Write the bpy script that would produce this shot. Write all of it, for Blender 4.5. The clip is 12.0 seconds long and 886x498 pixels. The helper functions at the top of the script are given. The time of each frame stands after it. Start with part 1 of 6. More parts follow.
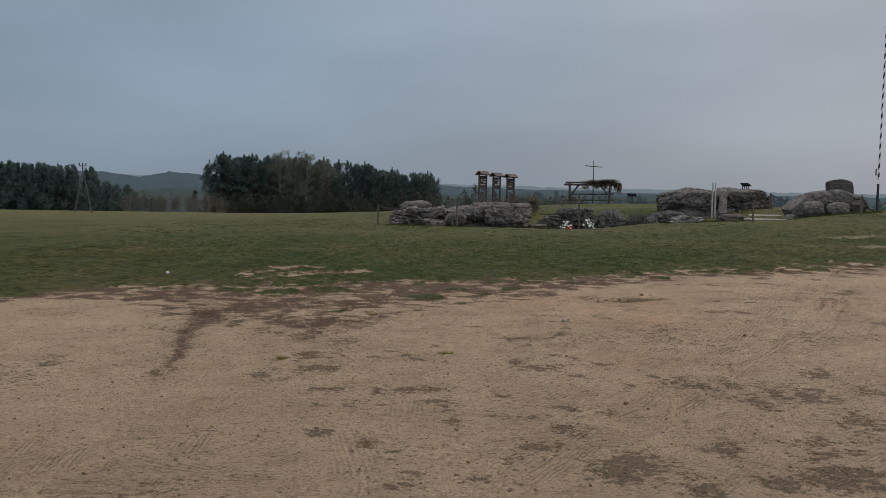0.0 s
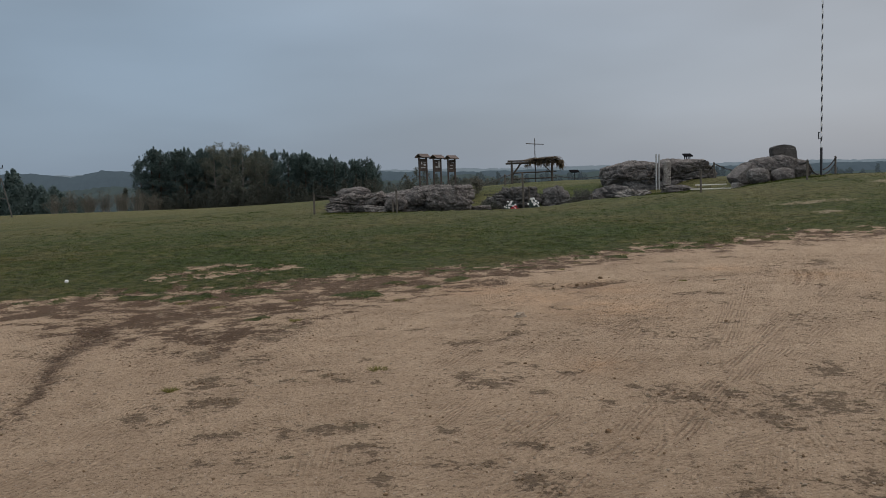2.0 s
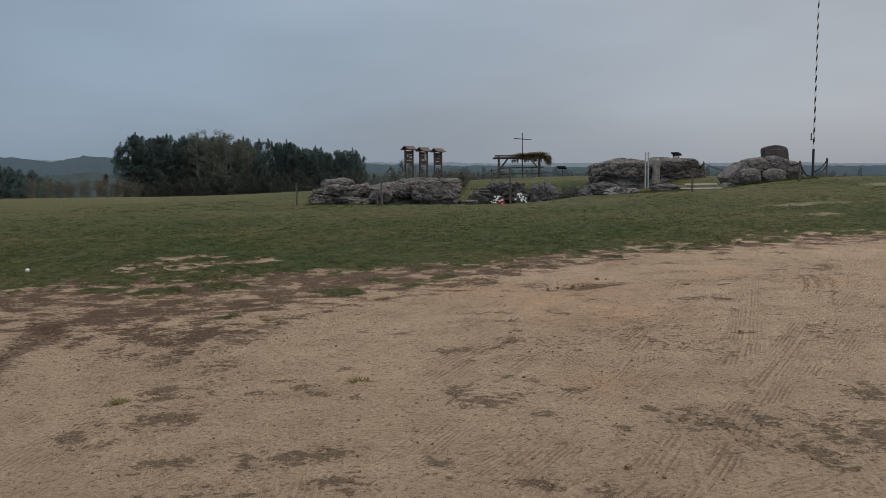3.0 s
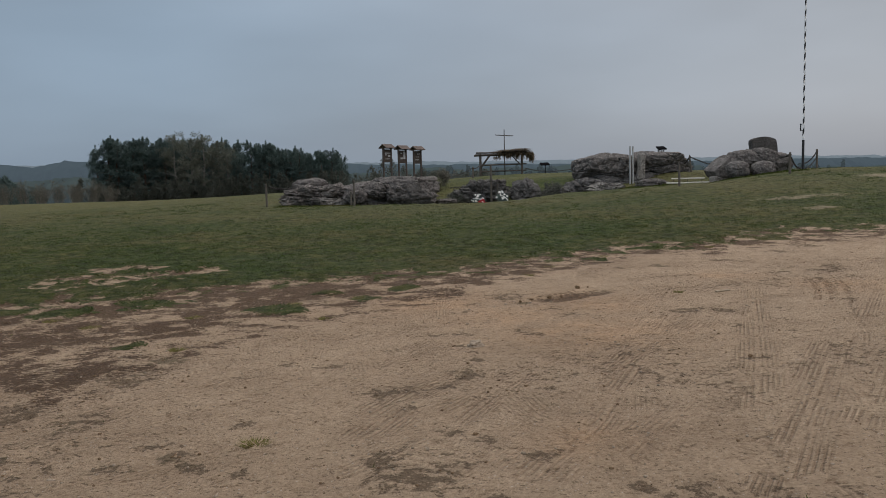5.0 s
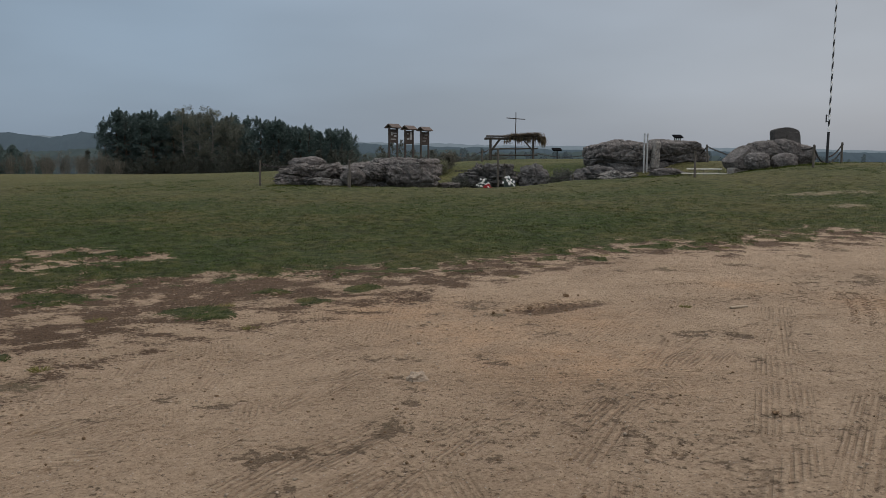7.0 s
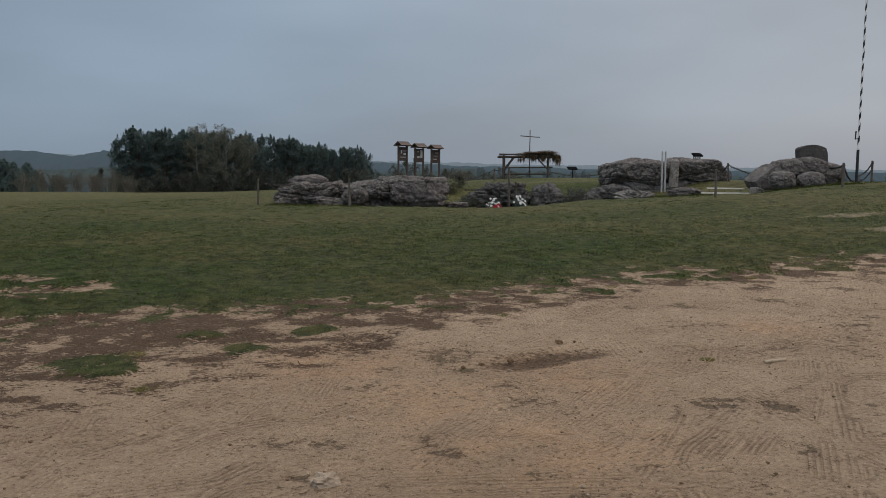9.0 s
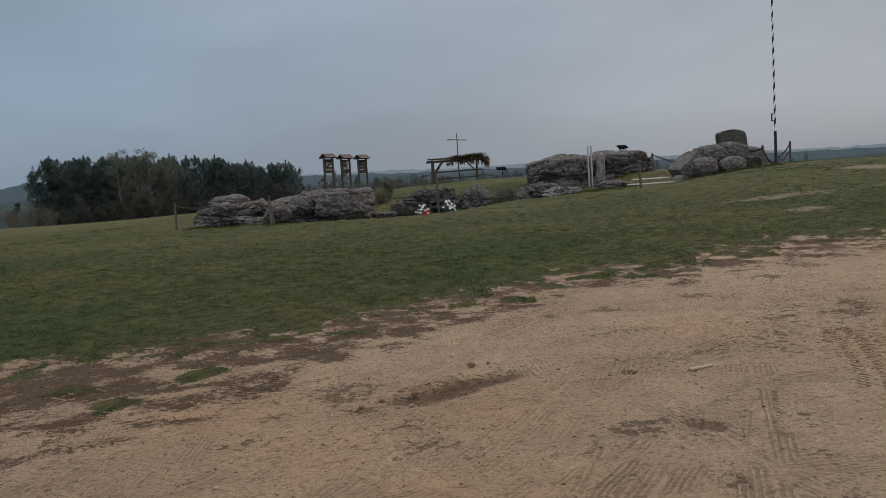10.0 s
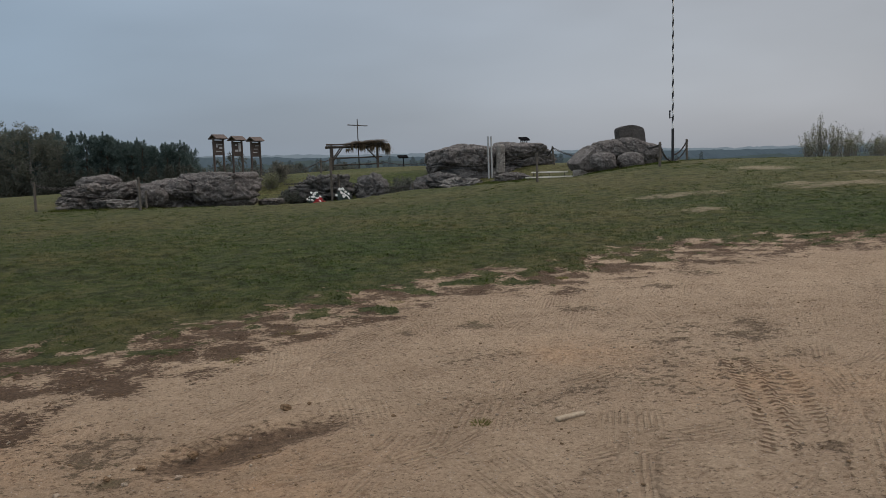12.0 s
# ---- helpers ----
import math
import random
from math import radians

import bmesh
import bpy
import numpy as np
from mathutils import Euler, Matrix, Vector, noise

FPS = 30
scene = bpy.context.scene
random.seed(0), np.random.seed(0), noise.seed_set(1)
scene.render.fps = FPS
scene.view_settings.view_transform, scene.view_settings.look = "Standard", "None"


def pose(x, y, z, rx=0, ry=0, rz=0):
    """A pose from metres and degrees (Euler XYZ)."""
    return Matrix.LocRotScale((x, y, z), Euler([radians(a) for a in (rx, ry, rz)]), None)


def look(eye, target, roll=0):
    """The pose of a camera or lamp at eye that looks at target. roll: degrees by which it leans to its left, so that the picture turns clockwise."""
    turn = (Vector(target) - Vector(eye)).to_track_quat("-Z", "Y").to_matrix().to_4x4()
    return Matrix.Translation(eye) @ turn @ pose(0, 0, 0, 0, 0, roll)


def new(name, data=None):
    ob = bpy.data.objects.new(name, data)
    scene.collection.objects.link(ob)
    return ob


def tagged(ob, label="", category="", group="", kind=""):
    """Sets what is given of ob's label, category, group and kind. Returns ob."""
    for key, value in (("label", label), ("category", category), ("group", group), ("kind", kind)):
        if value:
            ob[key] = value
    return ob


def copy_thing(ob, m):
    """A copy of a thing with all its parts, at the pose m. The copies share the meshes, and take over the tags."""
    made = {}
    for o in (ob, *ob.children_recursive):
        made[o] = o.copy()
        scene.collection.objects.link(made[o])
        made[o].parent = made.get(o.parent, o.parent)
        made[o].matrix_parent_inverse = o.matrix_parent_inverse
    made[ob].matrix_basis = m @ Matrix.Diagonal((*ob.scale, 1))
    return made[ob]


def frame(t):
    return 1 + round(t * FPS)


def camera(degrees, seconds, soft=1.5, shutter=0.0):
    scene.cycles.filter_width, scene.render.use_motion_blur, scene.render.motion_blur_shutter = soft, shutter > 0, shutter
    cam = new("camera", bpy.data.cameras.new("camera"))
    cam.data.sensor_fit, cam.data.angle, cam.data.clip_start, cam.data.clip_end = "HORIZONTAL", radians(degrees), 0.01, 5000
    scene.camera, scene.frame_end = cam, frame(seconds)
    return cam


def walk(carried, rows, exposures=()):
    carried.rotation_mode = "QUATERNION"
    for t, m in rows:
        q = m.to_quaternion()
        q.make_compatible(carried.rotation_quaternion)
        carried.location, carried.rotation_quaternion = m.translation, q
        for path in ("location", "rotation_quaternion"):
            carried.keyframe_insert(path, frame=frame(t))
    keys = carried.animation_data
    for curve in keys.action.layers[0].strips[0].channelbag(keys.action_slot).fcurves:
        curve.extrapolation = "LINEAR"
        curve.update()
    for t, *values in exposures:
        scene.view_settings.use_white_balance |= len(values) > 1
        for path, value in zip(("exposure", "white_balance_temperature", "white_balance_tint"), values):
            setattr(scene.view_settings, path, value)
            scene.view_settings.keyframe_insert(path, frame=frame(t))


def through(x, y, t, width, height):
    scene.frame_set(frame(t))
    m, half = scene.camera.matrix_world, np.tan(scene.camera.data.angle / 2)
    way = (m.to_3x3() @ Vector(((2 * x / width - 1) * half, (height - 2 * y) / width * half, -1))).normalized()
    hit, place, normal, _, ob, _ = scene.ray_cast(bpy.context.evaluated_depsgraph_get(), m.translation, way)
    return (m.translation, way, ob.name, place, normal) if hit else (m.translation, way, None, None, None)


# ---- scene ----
cam = camera(57.5, 12.0, soft=0.8)
PATH = [
    (0, (0.178, 0.156, 1.648), (0.118, 2.151, 1.525), 0.8),
    (0.5, (0.265, 0.598, 1.66), (0.203, 2.594, 1.537), -0.8),
    (1, (0.278, 0.947, 1.619), (0.269, 2.944, 1.501), 0.2),
    (1.5, (0.272, 1.338, 1.645), (0.339, 3.334, 1.53), -0.2),
    (2, (0.31, 1.771, 1.597), (0.384, 3.763, 1.435), -2.0),
    (2.5, (0.297, 2.117, 1.588), (0.378, 4.108, 1.416), -0.8),
    (2.7, (0.27, 2.299, 1.579), (0.387, 4.288, 1.405), -0.6),
    (4.3, (0.506, 3.559, 1.515), (0.593, 5.548, 1.325), -1.0),
    (4.5, (0.564, 3.695, 1.549), (0.688, 5.682, 1.36), -0.9),
    (5, (0.752, 4.105, 1.518), (0.899, 6.092, 1.337), -1.6),
    (5.5, (0.928, 4.439, 1.55), (1.087, 6.424, 1.37), -1.1),
    (6, (1.057, 4.875, 1.521), (1.223, 6.859, 1.336), 0.5),
    (6.5, (1.227, 5.258, 1.513), (1.393, 7.242, 1.324), 0.3),
    (6.7, (1.294, 5.43, 1.521), (1.434, 7.413, 1.303), 0.6),
    (8.3, (1.824, 6.82, 1.472), (1.854, 8.807, 1.242), -1.8),
    (8.5, (1.865, 6.935, 1.508), (1.893, 8.927, 1.327), -1.0),
    (9, (1.97, 7.316, 1.483), (2.04, 9.307, 1.306), 0.3),
    (9.5, (2.121, 7.636, 1.51), (2.306, 9.62, 1.34), -1.0),
    (10, (2.388, 7.964, 1.525), (2.606, 9.946, 1.359), -3.8),
    (10.5, (2.539, 8.234, 1.505), (2.916, 10.19, 1.332), 1.7),
    (11, (2.718, 8.661, 1.529), (3.147, 10.607, 1.365), -0.4),
    (11.5, (2.958, 9.008, 1.492), (3.401, 10.951, 1.324), -5.0),
    (12, (3.157, 9.304, 1.515), (3.601, 11.243, 1.308), -1.9),
]
walk(cam, [(t, look(eye, target, roll)) for t, eye, target, roll in PATH],
     exposures=((0.0, -0.06), (1.0, -0.09), (1.5, -0.08), (2.0, -0.02), (2.5, 0.06), (4.3, 0.02), (5.0, 0.02), (5.5, -0.08), (6.0, -0.05), (6.5, 0.0), (8.5, -0.05), (9.5, 0.0), (10.0, -0.03), (10.5, -0.1), (11.0, -0.12), (11.5, -0.01), (12.0, 0.02)))

# ---- world, sun, exposure ----
SUN_ELEV, SUN_TURN = 38.0, 35.0      # degrees; the brighter part of the cloud lies ahead to the right
world = bpy.data.worlds.new("overcast_sky")
scene.world = world
world.use_nodes = True
wn, wl = world.node_tree.nodes, world.node_tree.links
wn.clear()
w_out = wn.new("ShaderNodeOutputWorld")
w_bg = wn.new("ShaderNodeBackground")
w_sky = wn.new("ShaderNodeTexSky")
w_sky.sky_type = "NISHITA"
w_sky.sun_disc = False
w_sky.sun_elevation = radians(SUN_ELEV)
w_sky.sun_rotation = radians(SUN_TURN)
w_sky.air_density, w_sky.dust_density, w_sky.ozone_density = 1.0, 3.0, 1.0
w_geo = wn.new("ShaderNodeTexCoord")
w_sep = wn.new("ShaderNodeSeparateXYZ")
wl.new(w_geo.outputs["Generated"], w_sep.inputs[0])
# grey cloud cover: dull near the horizon, several times brighter overhead
w_ramp = wn.new("ShaderNodeValToRGB")
w_ramp.color_ramp.interpolation = "EASE"
els = w_ramp.color_ramp.elements
els[0].position, els[0].color = 0.0, (2.66, 3.42, 4.36, 1)
els[1].position, els[1].color = 1.0, (13.0, 13.4, 14.0, 1)
e2 = els.new(0.16); e2.color = (2.76, 3.62, 4.63, 1)
e3 = els.new(0.33); e3.color = (3.65, 4.6, 5.65, 1)
e4 = els.new(0.6); e4.color = (9.3, 9.9, 10.6, 1)
wl.new(w_sep.outputs["Z"], w_ramp.inputs[0])
# warmer, paler cloud on the right-hand side of the view
w_warm = wn.new("ShaderNodeMapRange")
w_warm.inputs["From Min"].default_value, w_warm.inputs["From Max"].default_value = -0.25, 0.8
wl.new(w_sep.outputs["X"], w_warm.inputs["Value"])
w_mixw = wn.new("ShaderNodeMix")
w_mixw.data_type, w_mixw.blend_type = "RGBA", "MULTIPLY"
wl.new(w_warm.outputs[0], w_mixw.inputs["Factor"])
wl.new(w_ramp.outputs[0], w_mixw.inputs["A"])
w_mixw.inputs["B"].default_value = (1.40, 1.16, 1.03, 1)
# soft banks of cloud
w_map = wn.new("ShaderNodeMapping")
w_map.inputs["Scale"].default_value = (1.0, 1.0, 3.4)
w_noise = wn.new("ShaderNodeTexNoise")
w_noise.inputs["Scale"].default_value = 2.1
w_noise.inputs["Detail"].default_value = 4.0
w_noise.inputs["Roughness"].default_value = 0.42
wl.new(w_geo.outputs["Generated"], w_map.inputs[0])
wl.new(w_map.outputs[0], w_noise.inputs["Vector"])
w_cl = wn.new("ShaderNodeMapRange")
w_cl.inputs["From Min"].default_value, w_cl.inputs["From Max"].default_value = 0.35, 0.68
w_cl.inputs["To Min"].default_value, w_cl.inputs["To Max"].default_value = 0.88, 1.13
wl.new(w_noise.outputs[0], w_cl.inputs["Value"])
# unseen sky behind the walk, brightened as an added fill for near faces
w_rear_fill = wn.new("ShaderNodeMapRange")
w_rear_fill.inputs["From Min"].default_value, w_rear_fill.inputs["From Max"].default_value = 0.15, -1.0
w_rear_fill.inputs["To Min"].default_value, w_rear_fill.inputs["To Max"].default_value = 1.0, 1.75
wl.new(w_sep.outputs["Y"], w_rear_fill.inputs["Value"])
w_gain = wn.new("ShaderNodeMath")
w_gain.operation = "MULTIPLY"
wl.new(w_cl.outputs[0], w_gain.inputs[0])
wl.new(w_rear_fill.outputs[0], w_gain.inputs[1])
w_mulc = wn.new("ShaderNodeVectorMath")
w_mulc.operation = "SCALE"
wl.new(w_mixw.outputs["Result"], w_mulc.inputs[0])
wl.new(w_gain.outputs[0], w_mulc.inputs["Scale"])
w_mix = wn.new("ShaderNodeMix")
w_mix.data_type = "RGBA"
w_mix.inputs["Factor"].default_value = 0.93
wl.new(w_sky.outputs[0], w_mix.inputs["A"])
wl.new(w_mulc.outputs[0], w_mix.inputs["B"])
wl.new(w_mix.outputs["Result"], w_bg.inputs["Color"])
w_bg.inputs["Strength"].default_value = 0.09
wl.new(w_bg.outputs[0], w_out.inputs["Surface"])

sun_data = bpy.data.lights.new("sun", "SUN")
sun_data.energy, sun_data.angle, sun_data.color = 0.7, radians(25), (0.99, 0.97, 0.96)
sun = new("sun", sun_data)
sun.matrix_world = look((30, 40, 60), (30 - 40 * math.sin(radians(SUN_TURN)), 40 - 40 * math.cos(radians(SUN_TURN)), 60 - 40 * math.tan(radians(SUN_ELEV))))

# ---- materials ----
class Mat:
    """A small builder of node materials."""
    def __init__(self, name, rough=0.9, metal=0.0, spec=0.3):
        self.m = bpy.data.materials.new(name)
        self.m.use_nodes = True
        self.nt = self.m.node_tree
        self.b = self.nt.nodes["Principled BSDF"]
        self.b.inputs["Roughness"].default_value = rough
        self.b.inputs["Metallic"].default_value = metal
        self.b.inputs["Specular IOR Level"].default_value = spec
        self.pos = self.nt.nodes.new("ShaderNodeTexCoord").outputs["Object"]

    def node(self, kind, **inputs):
        n = self.nt.nodes.new(kind)
        for k, v in inputs.items():
            self.put(n.inputs[k.replace("_", " ")], v)
        return n

    def put(self, socket, v):
        if isinstance(v, bpy.types.NodeSocket):
            self.nt.links.new(v, socket)
        else:
            socket.default_value = v

    def world(self):
        return self.nt.nodes.new("ShaderNodeNewGeometry").outputs["Position"]

    def mapped(self, vec, scale):
        n = self.node("ShaderNodeMapping")
        self.put(n.inputs["Vector"], vec)
        n.inputs["Scale"].default_value = scale
        return n.outputs[0]

    def noise(self, scale, detail=4.0, rough=0.55, vec=None, distort=0.0):
        n = self.node("ShaderNodeTexNoise", Scale=scale, Detail=detail, Roughness=rough, Distortion=distort)
        self.put(n.inputs["Vector"], vec or self.pos)
        return n.outputs[0]

    def voronoi(self, scale, feature="F1", vec=None, rnd=1.0):
        n = self.node("ShaderNodeTexVoronoi", Scale=scale, Randomness=rnd)
        n.feature = feature
        self.put(n.inputs["Vector"], vec or self.pos)
        return n

    def attr(self, name):
        n = self.nt.nodes.new("ShaderNodeAttribute")
        n.attribute_name = name
        return n.outputs["Fac"]

    def span(self, v, a, b, c=0.0, d=1.0, smooth=False):
        n = self.node("ShaderNodeMapRange", Value=v, From_Min=a, From_Max=b, To_Min=c, To_Max=d)
        if smooth:
            n.interpolation_type = "SMOOTHSTEP"
        return n.outputs[0]

    def calc(self, op, a, b=0.0):
        n = self.nt.nodes.new("ShaderNodeMath")
        n.operation = op
        self.put(n.inputs[0], a)
        self.put(n.inputs[1], b)
        return n.outputs[0]

    def mix(self, f, a, b, blend="MIX"):
        n = self.nt.nodes.new("ShaderNodeMix")
        n.data_type, n.blend_type = "RGBA", blend
        for s, v in (("Factor", f), ("A", a), ("B", b)):
            if isinstance(v, tuple) and len(v) == 3:
                v = (*v, 1)
            self.put(n.inputs[s], v)
        return n.outputs["Result"]

    def ramp(self, f, *stops):
        n = self.nt.nodes.new("ShaderNodeValToRGB")
        e = n.color_ramp.elements
        while len(e) < len(stops):
            e.new(0.5)
        for s, (p, c) in zip(e, stops):
            s.position, s.color = p, (*c, 1)
        self.put(n.inputs[0], f)
        return n.outputs[0]

    def bump(self, h, strength=0.5, dist=0.02, normal=None):
        n = self.node("ShaderNodeBump", Height=h, Strength=strength, Distance=dist)
        if normal:
            self.put(n.inputs["Normal"], normal)
        return n.outputs[0]

    def random(self):
        return self.nt.nodes.new("ShaderNodeObjectInfo").outputs["Random"]

    def island(self):
        return self.nt.nodes.new("ShaderNodeNewGeometry").outputs["Random Per Island"]

    def done(self, color, normal=None, rough=None):
        self.put(self.b.inputs["Base Color"], (*color, 1) if isinstance(color, tuple) else color)
        if normal:
            self.put(self.b.inputs["Normal"], normal)
        if rough is not None:
            self.put(self.b.inputs["Roughness"], rough)
        return self.m


def make_ground():
    m = Mat("sand_and_turf", rough=0.95, spec=0.15)
    p = m.world()
    # sand: pale trodden earth, smooth in the large, with grit and faint scuffs
    big = m.noise(0.35, 5, 0.6, p)
    mid = m.noise(2.3, 6, 0.7, p)
    fine = m.noise(34, 5, 0.8, p)
    sand = m.ramp(m.calc("ADD", m.calc("MULTIPLY", big, 0.5), m.calc("MULTIPLY", mid, 0.5)),
                  (0.36, (0.355, 0.257, 0.170)), (0.49, (0.426, 0.314, 0.212)), (0.62, (0.490, 0.367, 0.251)))
    # low grain and lumps darker, high ones paler: relief shading put into the colour
    sand = m.mix(m.span(fine, 0.36, 0.64), m.mix(1.0, sand, (0.72, 0.70, 0.68), "MULTIPLY"), m.mix(1.0, sand, (1.12, 1.12, 1.12), "MULTIPLY"))
    cob = m.noise(11, 7, 0.8, m.mapped(p, (1.0, 1.15, 1)))
    sand = m.mix(m.span(cob, 0.455, 0.36, 0, 0.85), sand, m.mix(1.0, sand, (0.58, 0.53, 0.48), "MULTIPLY"))
    sand = m.mix(m.span(cob, 0.56, 0.66, 0, 0.5), sand, m.mix(1.0, sand, (1.16, 1.15, 1.14), "MULTIPLY"))
    # rosy patches of subsoil
    sand = m.mix(m.calc("MULTIPLY", m.attr("rosy"), m.span(mid, 0.36, 0.6, 0.1, 0.55)), sand, m.mix(1.0, sand, (1.12, 0.93, 0.76), "MULTIPLY"))
    grit = m.voronoi(62, vec=p)
    gtone = m.node("ShaderNodeSeparateColor", Color=grit.outputs["Color"]).outputs[0]
    gmask = m.span(grit.outputs["Distance"], 0.34, 0.22)
    sand = m.mix(m.calc("MULTIPLY", gmask, m.span(gtone, 0.86, 0.90, 0, 0.8)), sand, (0.12, 0.09, 0.065))
    sand = m.mix(m.calc("MULTIPLY", gmask, m.span(gtone, 0.10, 0.06, 0, 0.7)), sand, (0.52, 0.46, 0.40))
    # tyre marks: offset from and run along the nearest one; grooves that run along it, or rungs across it
    u, v, k, rungs = m.attr("mark_off"), m.attr("mark_run"), m.attr("mark_depth"), m.attr("mark_rungs")
    wear = m.calc("MAXIMUM", m.span(m.noise(3.2, 5, 0.7, p), 0.36, 0.56), m.span(k, 0.95, 1.2))
    wide = m.span(m.calc("ADD", u, m.calc("MULTIPLY", rungs, 0.06)), 0.19, 0.165)
    groove = m.span(m.calc("COSINE", m.calc("MULTIPLY", m.calc("ADD", u, m.calc("MULTIPLY", fine, 0.010)), 2 * math.pi / 0.036)), -0.2, 0.7)
    rung = m.calc("MULTIPLY", m.span(m.calc("SINE", m.calc("MULTIPLY", v, 2 * math.pi / 0.085)), -0.05, 0.6), m.span(u, 0.03, 0.05))
    tread = m.calc("ADD", m.calc("MULTIPLY", groove, m.calc("SUBTRACT", 1.0, rungs)), m.calc("MULTIPLY", rung, rungs))
    tread = m.calc("MULTIPLY", m.calc("MULTIPLY", tread, wide), m.calc("MULTIPLY", k, wear))
    # grooves and rungs darkened as well: their relief shade put into the colour
    sand = m.mix(m.calc("MULTIPLY", tread, 0.55), sand, m.mix(1.0, sand, (0.50, 0.45, 0.41), "MULTIPLY"))
    # flattened dead plants: many ragged scraps, thick where the plants stood
    scraps = m.span(m.noise(15, 7, 0.75, p), 0.37, 0.63)
    ragged = m.span(m.noise(24, 6, 0.75, m.mapped(p, (0.75, 1.25, 1))), 0.38, 0.62, -0.5, 0.5)
    weed = m.span(m.calc("ADD", m.calc("MULTIPLY", m.attr("weed"), 0.68), scraps), 0.90, 1.04)
    straws = m.noise(48, 4, 0.75, m.mapped(p, (0.6, 1.5, 1)))
    plant = m.mix(m.span(straws, 0.38, 0.64), (0.066, 0.045, 0.028), (0.195, 0.136, 0.084))
    plant = m.mix(m.span(m.noise(1.1, 3, 0.6, p), 0.56, 0.68, 0, 0.5), plant, (0.105, 0.102, 0.045))
    sand = m.mix(m.calc("MULTIPLY", m.attr("weed"), 0.16), sand, (0.22, 0.158, 0.105))
    sand = m.mix(m.calc("MULTIPLY", weed, 0.78), sand, plant)
    # the freshly scuffed rut
    fresh = m.mix(m.span(cob, 0.38, 0.6), (0.046, 0.029, 0.018), (0.175, 0.113, 0.070))
    sand = m.mix(m.calc("MULTIPLY", m.span(m.calc("ADD", m.attr("rut"), m.calc("MULTIPLY", ragged, 0.45)), 0.16, 0.5), 0.9), sand, fresh)
    # dead thatch where the turf has been driven off
    humus = m.mix(m.span(m.noise(26, 6, 0.75, p), 0.35, 0.65), (0.036, 0.021, 0.012), (0.132, 0.080, 0.047))
    torn = m.noise(9, 8, 0.78, m.mapped(p, (0.8, 1.25, 1)))
    dead = m.span(m.calc("ADD", m.attr("humus"), ragged), 0.38, 0.58)
    sand = m.mix(m.calc("MULTIPLY", m.attr("humus"), 0.2), sand, (0.20, 0.145, 0.100))
    earth = m.mix(m.calc("MULTIPLY", dead, 0.9), sand, humus)
    # turf: green swards and browner, thinner ones, broken by small hollows painted darker
    g1 = m.noise(0.16, 5, 0.62, p)
    g2 = m.noise(1.6, 6, 0.72, m.mapped(p, (0.8, 1.1, 1)))
    g3 = m.noise(60, 3, 0.7, p)
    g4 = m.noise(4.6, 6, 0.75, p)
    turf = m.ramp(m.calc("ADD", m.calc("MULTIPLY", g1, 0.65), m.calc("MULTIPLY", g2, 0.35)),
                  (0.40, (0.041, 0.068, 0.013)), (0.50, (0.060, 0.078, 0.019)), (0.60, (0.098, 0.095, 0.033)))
    # hollows of the bump darkened: shade between tufts put into the colour
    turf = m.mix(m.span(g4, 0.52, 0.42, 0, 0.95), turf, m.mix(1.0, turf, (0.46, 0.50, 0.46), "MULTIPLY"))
    turf = m.mix(m.span(g4, 0.54, 0.66, 0, 0.8), turf, m.mix(1.0, turf, (1.75, 1.50, 1.6), "MULTIPLY"))
    turf = m.mix(m.span(g3, 0.4, 0.7, 0, 0.3), turf, m.mix(1.0, turf, (0.55, 0.6, 0.55), "MULTIPLY"))
    turf = m.mix(m.calc("MULTIPLY", m.attr("straw"), m.span(g4, 0.40, 0.62, 0.2, 1.0)), turf, (0.128, 0.114, 0.046))
    bleached = m.mix(m.span(m.noise(9, 6, 0.75, p), 0.38, 0.62), (0.15, 0.125, 0.072), (0.34, 0.28, 0.185))
    turf = m.mix(m.span(m.calc("ADD", m.calc("MULTIPLY", m.attr("worn"), 0.32), torn), 0.62, 0.72, 0, 0.9), turf, bleached)
    cover = m.span(m.calc("ADD", m.attr("cover"), m.calc("MULTIPLY", ragged, 0.9)), 0.40, 0.60, smooth=True)
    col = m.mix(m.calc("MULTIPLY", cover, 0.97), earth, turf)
    h = m.calc("ADD", m.calc("ADD", m.calc("MULTIPLY", fine, 0.8), m.calc("MULTIPLY", cob, 0.8)), m.calc("MULTIPLY", mid, 0.8))
    h = m.calc("ADD", h, m.calc("MULTIPLY", weed, 0.45))
    h = m.calc("SUBTRACT", h, m.calc("MULTIPLY", tread, 0.6))
    h = m.calc("ADD", h, m.calc("MULTIPLY", m.noise(120, 3, 0.7, p), 0.2))
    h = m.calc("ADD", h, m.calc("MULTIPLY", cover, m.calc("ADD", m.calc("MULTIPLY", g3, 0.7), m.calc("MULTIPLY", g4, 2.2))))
    return m.done(col, m.bump(h, 1.0, 0.05))


